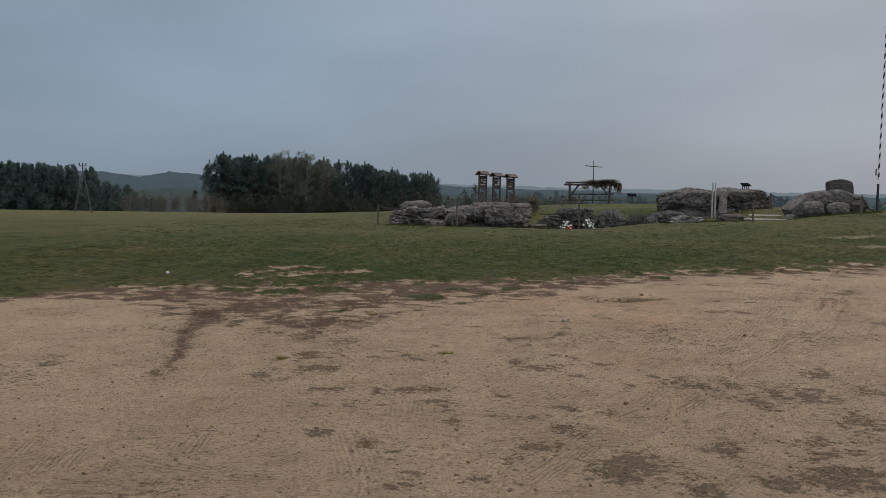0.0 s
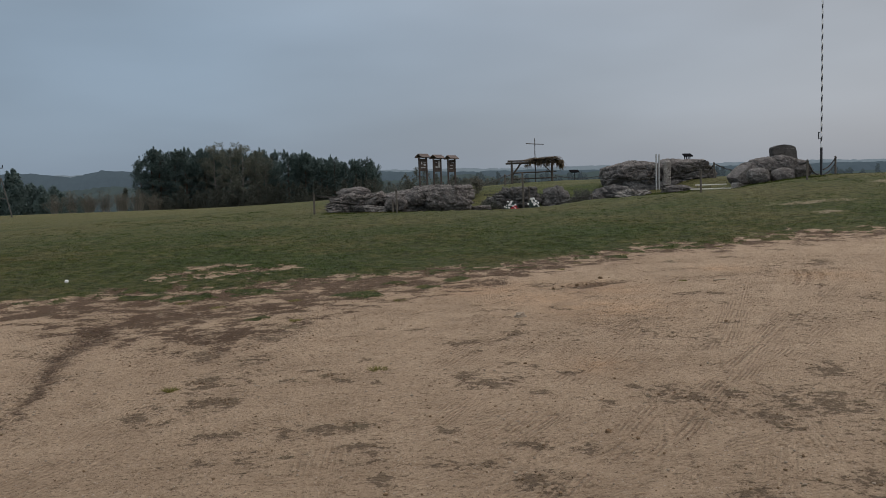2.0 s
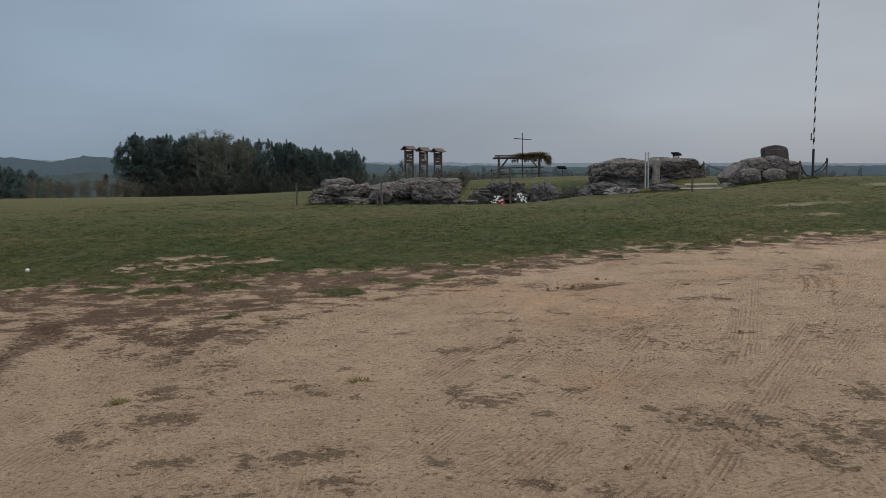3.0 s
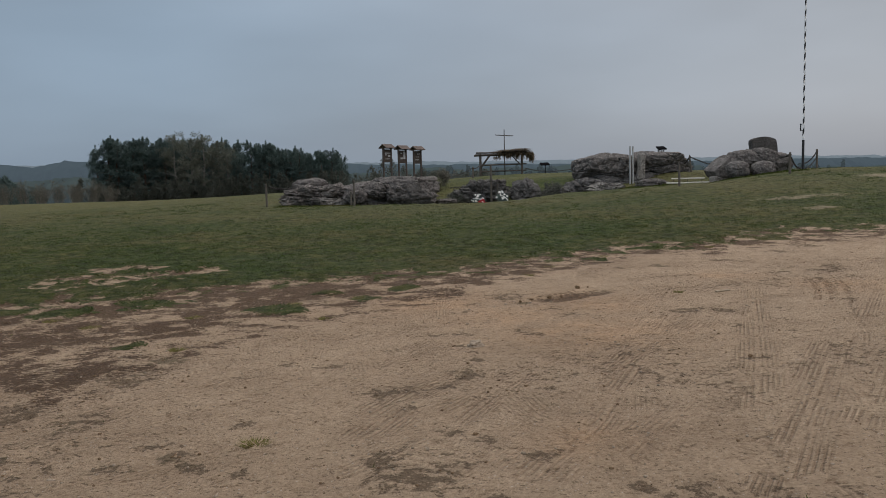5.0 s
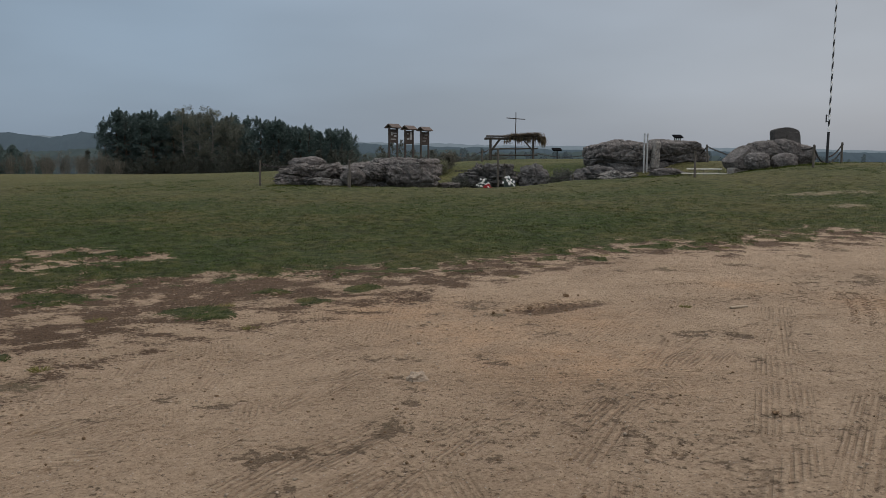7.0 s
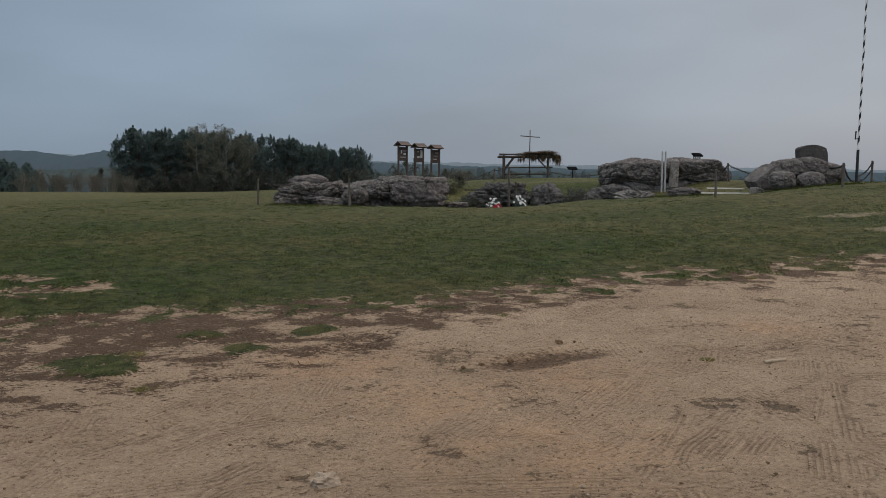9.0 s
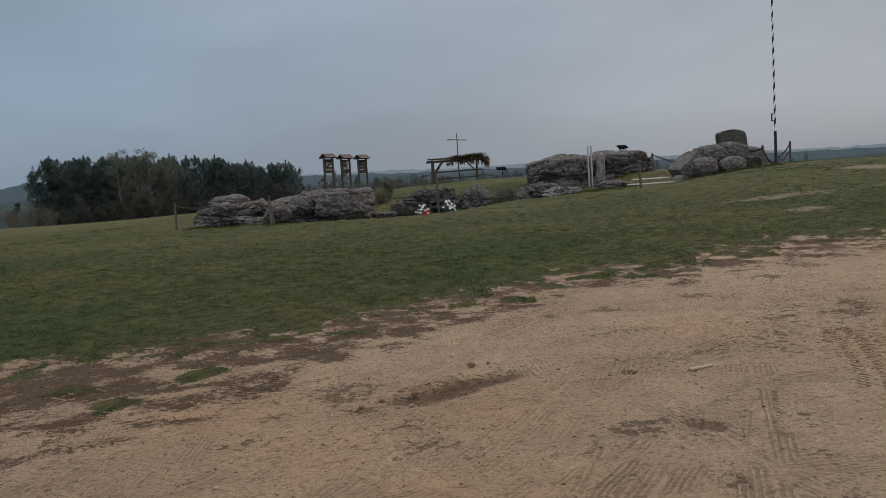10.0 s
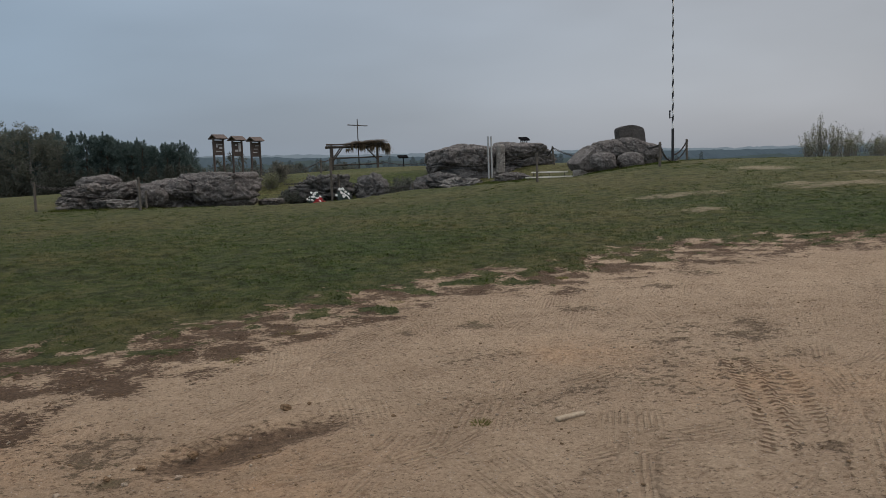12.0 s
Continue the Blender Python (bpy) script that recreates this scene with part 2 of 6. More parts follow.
def make_blade():
    m = Mat("grass_blade", rough=0.7, spec=0.2)
    p = m.world()
    tone = m.calc("ADD", m.calc("MULTIPLY", m.noise(0.16, 5, 0.62, p), 0.65), m.calc("MULTIPLY", m.noise(1.6, 6, 0.72, m.mapped(p, (0.8, 1.1, 1))), 0.35))
    c = m.ramp(tone, (0.40, (0.039, 0.069, 0.013)), (0.5, (0.058, 0.078, 0.018)), (0.60, (0.096, 0.093, 0.032)))
    c = m.mix(m.island(), m.mix(1.0, c, (0.8, 0.84, 0.8), "MULTIPLY"), m.mix(1.0, c, (1.25, 1.2, 1.2), "MULTIPLY"))
    c = m.mix(m.span(m.island(), 0.95, 0.97), c, (0.17, 0.14, 0.07))
    mottle = m.noise(4.6, 6, 0.75, p)
    # darkens where the turf does, carrying its painted shade between tufts
    c = m.mix(m.span(mottle, 0.52, 0.42, 0, 0.85), c, m.mix(1.0, c, (0.50, 0.54, 0.50), "MULTIPLY"))
    c = m.mix(m.span(mottle, 0.54, 0.66, 0, 0.85), c, m.mix(1.0, c, (1.8, 1.55, 1.7), "MULTIPLY"))
    veil = m.node("ShaderNodeBsdfTranslucent", Color=c)
    both = m.nt.nodes.new("ShaderNodeMixShader")
    both.inputs[0].default_value = 0.5
    m.nt.links.new(m.b.outputs[0], both.inputs[1])
    m.nt.links.new(veil.outputs[0], both.inputs[2])
    m.nt.links.new(both.outputs[0], m.nt.nodes["Material Output"].inputs["Surface"])
    return m.done(c)


def make_dead():
    """Brown dead turf with a little living green in it."""
    m = Mat("dead_turf", rough=0.9, spec=0.1)
    i = m.island()
    c = m.mix(i, (0.042, 0.026, 0.015), (0.120, 0.079, 0.046))
    patch = m.noise(1.4, 3, 0.6, m.world())
    c = m.mix(m.span(patch, 0.54, 0.64, 0, 0.75), c, (0.075, 0.080, 0.026))
    return m.done(c)


def make_rock(name, base, pale, dark, lichen=0.5, crackle=0.6, bedded=0.15):
    m = Mat(name, rough=0.93, spec=0.2)
    p = m.world()
    a, b, c = m.noise(1.1, 6, 0.65, p), m.noise(7, 6, 0.7, p), m.noise(45, 4, 0.7, p)
    col = m.mix(m.span(a, 0.3, 0.7), dark, base)
    col = m.mix(m.calc("MULTIPLY", m.span(b, 0.5, 0.68), lichen), col, pale)
    col = m.mix(m.span(m.noise(2.6, 7, 0.75, m.mapped(p, (1.3, 1.3, 1.2))), 0.55, 0.66, 0, 0.75), col, m.mix(1.0, dark, (0.5, 0.48, 0.46), "MULTIPLY"))
    col = m.mix(m.span(c, 0.55, 0.72, 0, 0.5), col, m.mix(1.0, col, (0.55, 0.55, 0.55), "MULTIPLY"))
    bed = m.noise(2.4, 5, 0.7, m.mapped(p, (0.45, 0.45, 5.5)))
    col = m.mix(m.span(bed, 0.56, 0.68, 0, 0.7 * bedded), col, pale)
    col = m.mix(m.span(bed, 0.44, 0.34, 0, 0.8 * bedded), col, m.mix(1.0, dark, (0.6, 0.58, 0.56), "MULTIPLY"))
    wander = m.node("ShaderNodeVectorMath")
    wander.operation = "ADD"
    m.put(wander.inputs[0], m.mapped(p, (0.55, 0.55, 1.25)))
    warp = m.node("ShaderNodeTexNoise", Scale=2.2, Detail=4.0, Vector=p)
    m.put(wander.inputs[1], warp.outputs["Color"])
    crack = m.voronoi(1.0, "DISTANCE_TO_EDGE", wander.outputs[0]).outputs["Distance"]
    col = m.mix(m.span(crack, 0.03, 0.0, 0, crackle), col, m.mix(1.0, dark, (0.3, 0.3, 0.3), "MULTIPLY"))
    h = m.calc("ADD", m.calc("MULTIPLY", b, 0.8), m.calc("MULTIPLY", c, 0.3))
    h = m.calc("ADD", h, m.span(crack, 0.0, 0.06, 0, 0.4 * crackle))
    return m.done(col, m.bump(h, 1.0, 0.10))


def make_wood(name, a, b, grey=0.0):
    m = Mat(name, rough=0.85, spec=0.2)
    g = m.noise(6, 5, 0.6, m.mapped(m.pos, (6, 6, 0.5)), 0.6)
    c = m.mix(m.span(g, 0.35, 0.65), a, b)
    c = m.mix(m.span(m.noise(1.7, 4, 0.6), 0.45, 0.7, 0, 0.5), c, m.mix(1.0, c, (0.5, 0.5, 0.52), "MULTIPLY"))
    c = m.mix(m.calc("MULTIPLY", m.random(), 0.35), c, m.mix(1.0, c, (0.6, 0.58, 0.55), "MULTIPLY"))
    return m.done(c, m.bump(g, 0.5, 0.01))


def make_leaf(name, a, b, through=0.45):
    """Leaves or needles that let part of the light through."""
    m = Mat(name, rough=0.75, spec=0.15)
    c = m.mix(m.island(), a, b)
    c = m.mix(m.calc("MULTIPLY", m.random(), 0.35), c, m.mix(1.0, c, (0.6, 0.64, 0.62), "MULTIPLY"))
    out = m.nt.nodes["Material Output"]
    veil = m.node("ShaderNodeBsdfTranslucent", Color=c)
    both = m.nt.nodes.new("ShaderNodeMixShader")
    both.inputs[0].default_value = through
    m.nt.links.new(m.b.outputs[0], both.inputs[1])
    m.nt.links.new(veil.outputs[0], both.inputs[2])
    m.nt.links.new(both.outputs[0], out.inputs["Surface"])
    return m.done(c)


def make_plain(name, col, rough=0.6, metal=0.0, vary=0.25, scale=9.0, spec=0.3):
    m = Mat(name, rough=rough, metal=metal, spec=spec)
    n = m.noise(scale, 5, 0.65)
    c = m.mix(m.span(n, 0.35, 0.7), col, tuple(v * (1 - vary) for v in col))
    return m.done(c, m.bump(n, 0.2, 0.005), m.span(n, 0.3, 0.7, rough * 0.85, min(1.0, rough * 1.15)))


def make_distance(name, col, air, haze_glow):
    """Far woods: dark foliage, its haze of damp air put in as bluish emission."""
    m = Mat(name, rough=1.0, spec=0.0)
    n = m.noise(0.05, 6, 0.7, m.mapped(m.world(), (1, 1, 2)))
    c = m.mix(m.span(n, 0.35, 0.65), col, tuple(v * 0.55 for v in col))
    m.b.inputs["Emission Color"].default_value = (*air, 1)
    m.b.inputs["Emission Strength"].default_value = haze_glow
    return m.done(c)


M_GROUND = make_ground()
M_BLADE = make_blade()
M_DEAD = make_dead()
M_ROCK = make_rock("field_stone", (0.160, 0.145, 0.135), (0.34, 0.32, 0.295), (0.080, 0.071, 0.066), 0.6)
M_ROCK_BEDDED = make_rock("layered_stone", (0.17, 0.153, 0.14), (0.38, 0.355, 0.32), (0.080, 0.070, 0.064), 0.6, 0.6, 0.8)
M_ROCK_DARK = make_rock("dark_stone", (0.125, 0.118, 0.112), (0.25, 0.245, 0.23), (0.062, 0.058, 0.055), 0.5)
M_ROCK_PALE = make_rock("weathered_stone", (0.28, 0.26, 0.235), (0.50, 0.475, 0.43), (0.14, 0.125, 0.112), 0.8)
M_MEMORIAL = make_rock("memorial_stone", (0.10, 0.094, 0.088), (0.17, 0.165, 0.155), (0.06, 0.056, 0.053), 0.25, 0.0)
M_POST = make_wood("weathered_post", (0.080, 0.070, 0.058), (0.138, 0.122, 0.102))
M_SHELTERPOLE = make_wood("dark_pole", (0.052, 0.045, 0.038), (0.092, 0.078, 0.066))
M_BOARD = make_wood("stained_board", (0.056, 0.045, 0.040), (0.098, 0.078, 0.068))
M_ROOFWOOD = make_wood("shingle_wood", (0.090, 0.069, 0.060), (0.145, 0.112, 0.097))
M_CHIP = make_wood("dry_wood", (0.29, 0.225, 0.155), (0.38, 0.31, 0.22))
M_PLANK = make_wood("pale_plank", (0.62, 0.59, 0.53), (0.76, 0.73, 0.66))
M_THATCH = make_leaf("thatch_straw", (0.10, 0.076, 0.052), (0.19, 0.142, 0.094))
M_CHAIN = make_plain("rusty_chain", (0.05, 0.046, 0.043), 0.7, 0.3)
M_DARKMETAL = make_plain("black_metal", (0.010, 0.010, 0.011), 0.95, 0.0, 0.2, 9.0, 0.0)
M_GREYPOLE = make_wood("grey_pole", (0.075, 0.072, 0.066), (0.115, 0.11, 0.10))
M_STEEL = make_plain("galvanised_tube", (0.42, 0.42, 0.41), 0.5, 0.4)
M_WHITE = make_plain("white_paint", (0.74, 0.74, 0.73), 0.5, 0, 0.12)
M_BLACKP = make_plain("dark_paint", (0.02, 0.02, 0.022), 0.5)
M_FLAGRED = make_plain("red_cloth", (0.32, 0.022, 0.045), 0.85, 0, 0.2, 2)
M_FLAGWHITE = make_plain("white_cloth", (0.7, 0.7, 0.7), 0.85, 0, 0.1, 2)
M_PAPER = make_plain("white_print", (0.36, 0.36, 0.36), 0.6, 0, 0.2)
M_PETALW = make_plain("white_petal", (0.78, 0.77, 0.74), 0.7, 0, 0.1)
M_PETALR = make_plain("red_petal", (0.42, 0.03, 0.035), 0.7, 0, 0.3)
M_NEEDLE = make_leaf("pine_needle", (0.072, 0.108, 0.102), (0.128, 0.168, 0.154), 0.65)
M_BIRCH = make_leaf("autumn_leaf", (0.108, 0.124, 0.098), (0.180, 0.178, 0.142), 0.65)
M_SHRUB = make_leaf("grey_shrub_leaf", (0.085, 0.084, 0.066), (0.15, 0.138, 0.112))
M_GREENBUSH = make_leaf("willow_leaf", (0.12, 0.13, 0.075), (0.21, 0.205, 0.125))
M_BARK = make_wood("pine_bark", (0.06, 0.045, 0.036), (0.12, 0.08, 0.058))
M_BIRCHBARK = make_wood("birch_bark", (0.3, 0.29, 0.27), (0.12, 0.11, 0.1))
M_TWIG = make_wood("bare_twig", (0.15, 0.14, 0.115), (0.24, 0.22, 0.185))
M_SCRUB = make_leaf("scrub_leaf", (0.068, 0.076, 0.064), (0.115, 0.118, 0.098), 0.6)
M_PEBBLE = make_plain("pebble_stone", (0.36, 0.285, 0.21), 0.95, 0, 0.4, 40, 0.15)
M_CLOD = make_plain("dark_clod", (0.20, 0.130, 0.076), 0.95, 0, 0.4, 30, 0.1)
# haze of the distance given as emission, stronger the farther the wood
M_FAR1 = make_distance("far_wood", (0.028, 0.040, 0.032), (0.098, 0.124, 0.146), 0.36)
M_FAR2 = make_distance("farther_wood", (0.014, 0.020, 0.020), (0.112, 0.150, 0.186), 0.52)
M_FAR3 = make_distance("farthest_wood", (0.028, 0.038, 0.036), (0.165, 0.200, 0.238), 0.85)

# ---- mesh helpers ----
def smooth(a, b, v):
    t = np.clip((np.asarray(v, float) - a) / (b - a), 0, 1)
    return t * t * (3 - 2 * t)


_table = np.random.RandomState(5).rand(256 * 256)


def lattice(x, y):
    xf, yf = np.floor(x), np.floor(y)
    fx, fy = x - xf, y - yf
    fx, fy = fx * fx * (3 - 2 * fx), fy * fy * (3 - 2 * fy)
    x0, y0 = xf.astype(np.int32) & 255, yf.astype(np.int32) & 255
    r0, r1, y1 = x0 << 8, ((x0 + 1) & 255) << 8, (y0 + 1) & 255
    a, c = _table.take(r0 | y0), _table.take(r0 | y1)
    a += (_table.take(r1 | y0) - a) * fx
    c += (_table.take(r1 | y1) - c) * fx
    return a + (c - a) * fy


def fbm(x, y, scale, octaves=4):
    """Smooth random field of about -1 to 1."""
    total, amp, s, norm = 0, 1.0, scale, 0
    for k in range(octaves):
        total = total + amp * (lattice(x * s + 17.3 * k, y * s + 9.1 * k) * 2 - 1)
        norm += amp
        amp, s = amp * 0.55, s * 2.03
    return total / norm


def mesh_of(name, verts, faces, material, shade=False):
    """A mesh of equal-sized faces from two arrays."""
    me = bpy.data.meshes.new(name)
    verts, faces = np.asarray(verts, np.float32), np.asarray(faces, np.int32)
    n = faces.shape[1]
    me.vertices.add(len(verts))
    me.vertices.foreach_set("co", verts.ravel())
    me.loops.add(faces.size)
    me.loops.foreach_set("vertex_index", faces.ravel())
    me.polygons.add(len(faces))
    me.polygons.foreach_set("loop_start", np.arange(0, faces.size, n, dtype=np.int32))
    me.polygons.foreach_set("loop_total", np.full(len(faces), n, np.int32))
    me.update(calc_edges=True)
    me.validate()
    me.materials.append(material)
    if shade:
        me.polygons.foreach_set("use_smooth", np.ones(len(me.polygons), bool))
    return me


def part(name, bm, material, parent=None, label="", shade=False):
    me = bpy.data.meshes.new(name)
    bm.to_mesh(me)
    bm.free()
    me.materials.append(material)
    if shade:
        for f in me.polygons:
            f.use_smooth = True
    ob = new(name, me)
    if parent is not None:
        ob.parent = parent
    return tagged(ob, label=label)


def thing(name, x, y, z, label, category, group="", turn=0.0, lean=(0, 0)):
    ob = new(name)
    ob.empty_display_size = 0.2
    ob.matrix_world = pose(x, y, z, lean[0], lean[1], turn)
    return tagged(ob, label=label, category=category, group=group)


def box(bm, cx, cy, cz, sx, sy, sz, m=None, bevel=0.0):
    r = bmesh.ops.create_cube(bm, size=1.0)
    vs = r["verts"]
    for v in vs:
        v.co = Vector((v.co.x * sx + cx, v.co.y * sy + cy, v.co.z * sz + cz))
    if bevel:
        es = list({e for v in vs for e in v.link_edges})
        out = bmesh.ops.bevel(bm, geom=es, offset=bevel, segments=1, affect="EDGES")
        vs = list({v for f in out["faces"] for v in f.verts} | {v for v in vs if v.is_valid})
    if m is not None:
        bmesh.ops.transform(bm, matrix=m, verts=vs)
    return vs


def beam(bm, a, b, w, h, bevel=0.0):
    """A squared timber from a to b."""
    a, b = Vector(a), Vector(b)
    q = (b - a).to_track_quat("Z", "Y").to_matrix().to_4x4()
    return box(bm, 0, 0, 0, w, h, (b - a).length, Matrix.Translation((a + b) / 2) @ q, bevel)


def pole_between(bm, a, b, r1, r2, sides=8, steps=1, wob=0.0, rng=None):
    """A round, slightly crooked pole from a to b."""
    a, b = Vector(a), Vector(b)
    q = (b - a).to_track_quat("Z", "Y").to_matrix()
    rings = []
    for i in range(steps + 1):
        t = i / steps
        c = a.lerp(b, t)
        if rng and 0 < i < steps:
            c = c + q @ Vector((rng.uniform(-wob, wob), rng.uniform(-wob, wob), 0))
        r = r1 + (r2 - r1) * t
        rings.append([bm.verts.new(c + q @ Vector((math.cos(k * 2 * math.pi / sides) * r, math.sin(k * 2 * math.pi / sides) * r, 0))) for k in range(sides)])
    for p, n in zip(rings, rings[1:]):
        for k in range(sides):
            bm.faces.new((p[k], p[(k + 1) % sides], n[(k + 1) % sides], n[k]))
    bm.faces.new(rings[0][::-1])
    bm.faces.new(rings[-1])


# ---- the lie of the land ----
def height(x, y):
    """The hill: flat yard, a gentle rise to the top with a hollow quarried into it, a long fall behind."""
    x, y = np.asarray(x, float), np.asarray(y, float)
    right = smooth(2, 17, x)
    top = 0.0 + 1.35 * smooth(-24, 18, x) - 0.35 * smooth(22, 46, x)
    h = top * smooth(16, 50 - 10 * right, y)
    far = np.maximum(y - 68, 0) + 0.55 * np.maximum(np.abs(x - 5) - 70, 0)
    h = h - 0.00045 * np.minimum(far, 75) ** 2 - 0.045 * np.clip(far - 75, 0, 150)
    h = h - 0.5 * np.exp(-((x - 3.0) / 6.0) ** 2 - ((y - 41.0) / 4.5) ** 2)
    h = h - 0.26 * np.exp(-((x - 6.5) / 3.0) ** 2 - ((y - 35.0) / 5.0) ** 2)
    h = h - 0.16 * np.exp(-((x - 9.5) / 2.2) ** 2 - ((y - 37.0) / 4.0) ** 2)
    h = h - 0.13 * np.exp(-((x - 13.2) / 2.6) ** 2 - ((y - 35.6) / 2.4) ** 2)
    h = h - 0.41 * np.exp(-((x - 14.6) / 3.0) ** 2 - ((y - 39.3) / 3.2) ** 2)
    hollow = ((x - 4.8) / 8.0) ** 2 + ((y - 46.0) / 7.5) ** 2
    h = h - 1.1 * (1 - smooth(0.05, 1.2, hollow))
    side = ((x - 12.6) / 5.0) ** 2 + ((y - 44.5) / 7.5) ** 2
    h = h - 0.65 * (1 - smooth(0.05, 1.2, side))
    h = h + 0.24 * np.exp(-((x - 10.5) / 8.0) ** 2 - ((y - 65) / 6.0) ** 2)
    h = h + 0.05 * fbm(x, y, 0.16, 3) * smooth(12, 20, y) + 0.012 * fbm(x, y, 0.8, 3)
    return h


def at_ground(x, y):
    return float(height(np.array([x]), np.array([y]))[0])


BORDER_X = (-30, -14, -8.2, -7.2, -6.6, -5.3, -3.9, -2.7, -1.8, -0.8, 1.0, 2.2, 3.4, 4.2, 5.2, 6.6, 8.4, 10, 12, 18, 30)
BORDER_Y = (3, 6, 10.6, 12.6, 14.3, 15.0, 15.3, 15.6, 15.5, 16.3, 16.8, 17.1, 18.2, 18.8, 19.9, 19.7, 20.8, 21.5, 21.3, 20.2, 19)
# clumps of turf left standing in the dead band, and grass growing out over the edge: x, y, reach
REMNANTS = ((-3.05, 13.95, 0.35), (-1.6, 11.8, 0.2), (-0.6, 13.85, 0.28), (0.95, 15.05, 0.2), (0.0, 14.85, 0.2), (0.48, 14.15, 0.17), (-0.36, 13.45, 0.25), (4.26, 17.7, 0.25), (3.7, 17.55, 0.2), (-2.2, 14.4, 0.4), (-3.9, 14.2, 0.3),
            (5.6, 19.0, 0.3), (6.4, 18.7, 0.25), (7.4, 19.6, 0.3), (5.0, 18.6, 0.2), (8.6, 20.0, 0.3))
# bleached, thin places in the turf: x, y, half-widths
WORN = ((19.6, 33.2, 1.5, 1.1), (18.0, 28.1, 1.7, 0.8), (20.4, 27.6, 1.9, 0.8), (13.6, 27.6, 1.7, 0.4), (22.5, 30.0, 1.8, 1.0), (12.4, 24.8, 0.9, 0.3))


def edge_distance(x, y):
    """How far beyond the edge of the yard, towards the hill."""
    return y - np.interp(x, BORDER_X, BORDER_Y) + 0.35 * fbm(x, y, 0.5, 3)


def turf_cover(x, y):
    """0 on the bare yard, 1 on closed turf; broken into clumps between."""
    d = edge_distance(x, y)
    c = smooth(-1.6, 1.1, d)
    bare = 1 - smooth(0.1, 1.5, ((x + 3.5) / 1.5) ** 2 + ((y - 17.6) / 1.7) ** 2 + 0.5 * fbm(x, y, 0.9, 4))
    c = c * (1 - 0.55 * bare)
    for gx, gy, r in REMNANTS:
        c = np.maximum(c, 0.95 * np.exp(-(((x - gx) / r) ** 2 + ((y - gy) / r) ** 2) * 0.8))
    rag = 0.45 * fbm(x, y, 1.4, 2) + 1.25 * fbm(x + 31, y, 4.2, 3)
    c = c + rag * np.clip(1 - np.abs(2 * c - 1), 0, 1) ** 0.5
    return smooth(0.22, 0.78, c)


def worn_field(x, y):
    best = np.zeros(np.shape(x))
    for bx, by, rx, ry in WORN:
        best = np.maximum(best, 1 - smooth(0.2, 1.5, ((x - bx) / rx) ** 2 + ((y - by) / ry) ** 2 + 0.9 * fbm(x, y, 1.2, 4)))
    return np.clip(best * (0.75 + 0.8 * fbm(x, y, 2.4, 3)), 0, 1)


def dead_field(x, y):
    """The band of dead turf torn up by wheels, widest towards the field."""
    d = -edge_distance(x, y)
    deep = np.interp(x, (-8, -6, -4.4, -3.2, -1.4, -0.6, 0.8, 2.5, 4, 12), (0.9, 1.6, 3.4, 5.0, 6.0, 4.6, 3.2, 1.8, 1.5, 1.5))
    zone = smooth(deep + 1.0, 0.5 * deep, d) * smooth(-1.6, -0.1, d)
    zone = np.maximum(zone, 0.8 * np.exp(-((x + 3.5) / 1.3) ** 2 - ((y - 17.5) / 1.4) ** 2))
    n = 0.4 * fbm(x, y * 1.2, 1.5, 2) + 1.3 * fbm(x + 11, y * 1.15, 4.4, 3)
    return np.clip(zone * (0.60 + 0.16 * smooth(2.5, -1.0, x)) + 0.95 * n * np.clip(zone * 3, 0, 1), 0, 1)


# dead plants lying on the yard, strip by strip away from the start: x, y, half-widths
WEEDS_NEAR = ((-0.24, 4.69, 0.13, 0.08), (1.59, 4.81, 0.17, 0.20), (2.02, 4.84, 0.20, 0.20), (0.28, 4.87, 0.10, 0.08), (-0.20, 4.93, 0.09, 0.10), (2.45, 5.06, 0.32, 0.35), (1.22, 5.09, 0.25, 0.27), (-0.26, 5.26, 0.08, 0.10), (0.52, 5.26, 0.09, 0.11), (1.93, 5.48, 0.15, 0.19), (-0.49, 5.49, 0.08, 0.10),
              (0.70, 5.50, 0.15, 0.15), (2.66, 5.53, 0.31, 0.34), (-0.81, 5.65, 0.10, 0.10), (0.94, 5.92, 0.14, 0.22), (0.13, 6.09, 0.08, 0.15), (0.61, 6.14, 0.08, 0.08), (0.39, 6.27, 0.09, 0.13), (3.15, 6.33, 0.23, 0.37), (-0.72, 6.42, 0.08, 0.19), (-1.02, 6.42, 0.08, 0.08), (1.26, 6.45, 0.09, 0.09))
WEEDS_SECOND = ((-0.44, 6.55, 0.08, 0.08), (0.96, 6.56, 0.10, 0.08), (-0.06, 6.63, 0.14, 0.28), (2.67, 6.83, 0.14, 0.24), (0.46, 6.97, 0.08, 0.11), (2.37, 6.98, 0.14, 0.18), (-1.05, 6.98, 0.19, 0.18), (-0.57, 7.01, 0.12, 0.17), (-0.20, 7.04, 0.20, 0.25), (3.09, 7.12, 0.30, 0.45), (1.64, 7.29, 0.09, 0.11),
                (-1.48, 7.35, 0.08, 0.14), (3.74, 7.38, 0.16, 0.20), (2.55, 7.48, 0.15, 0.21), (-2.68, 7.50, 0.08, 0.20), (2.20, 7.52, 0.21, 0.28), (-1.64, 7.61, 0.10, 0.24), (1.26, 7.74, 0.08, 0.08), (1.93, 7.76, 0.08, 0.08), (-1.24, 7.89, 0.19, 0.26), (-3.94, 7.97, 0.16, 0.29), (3.58, 7.98, 0.17, 0.29))
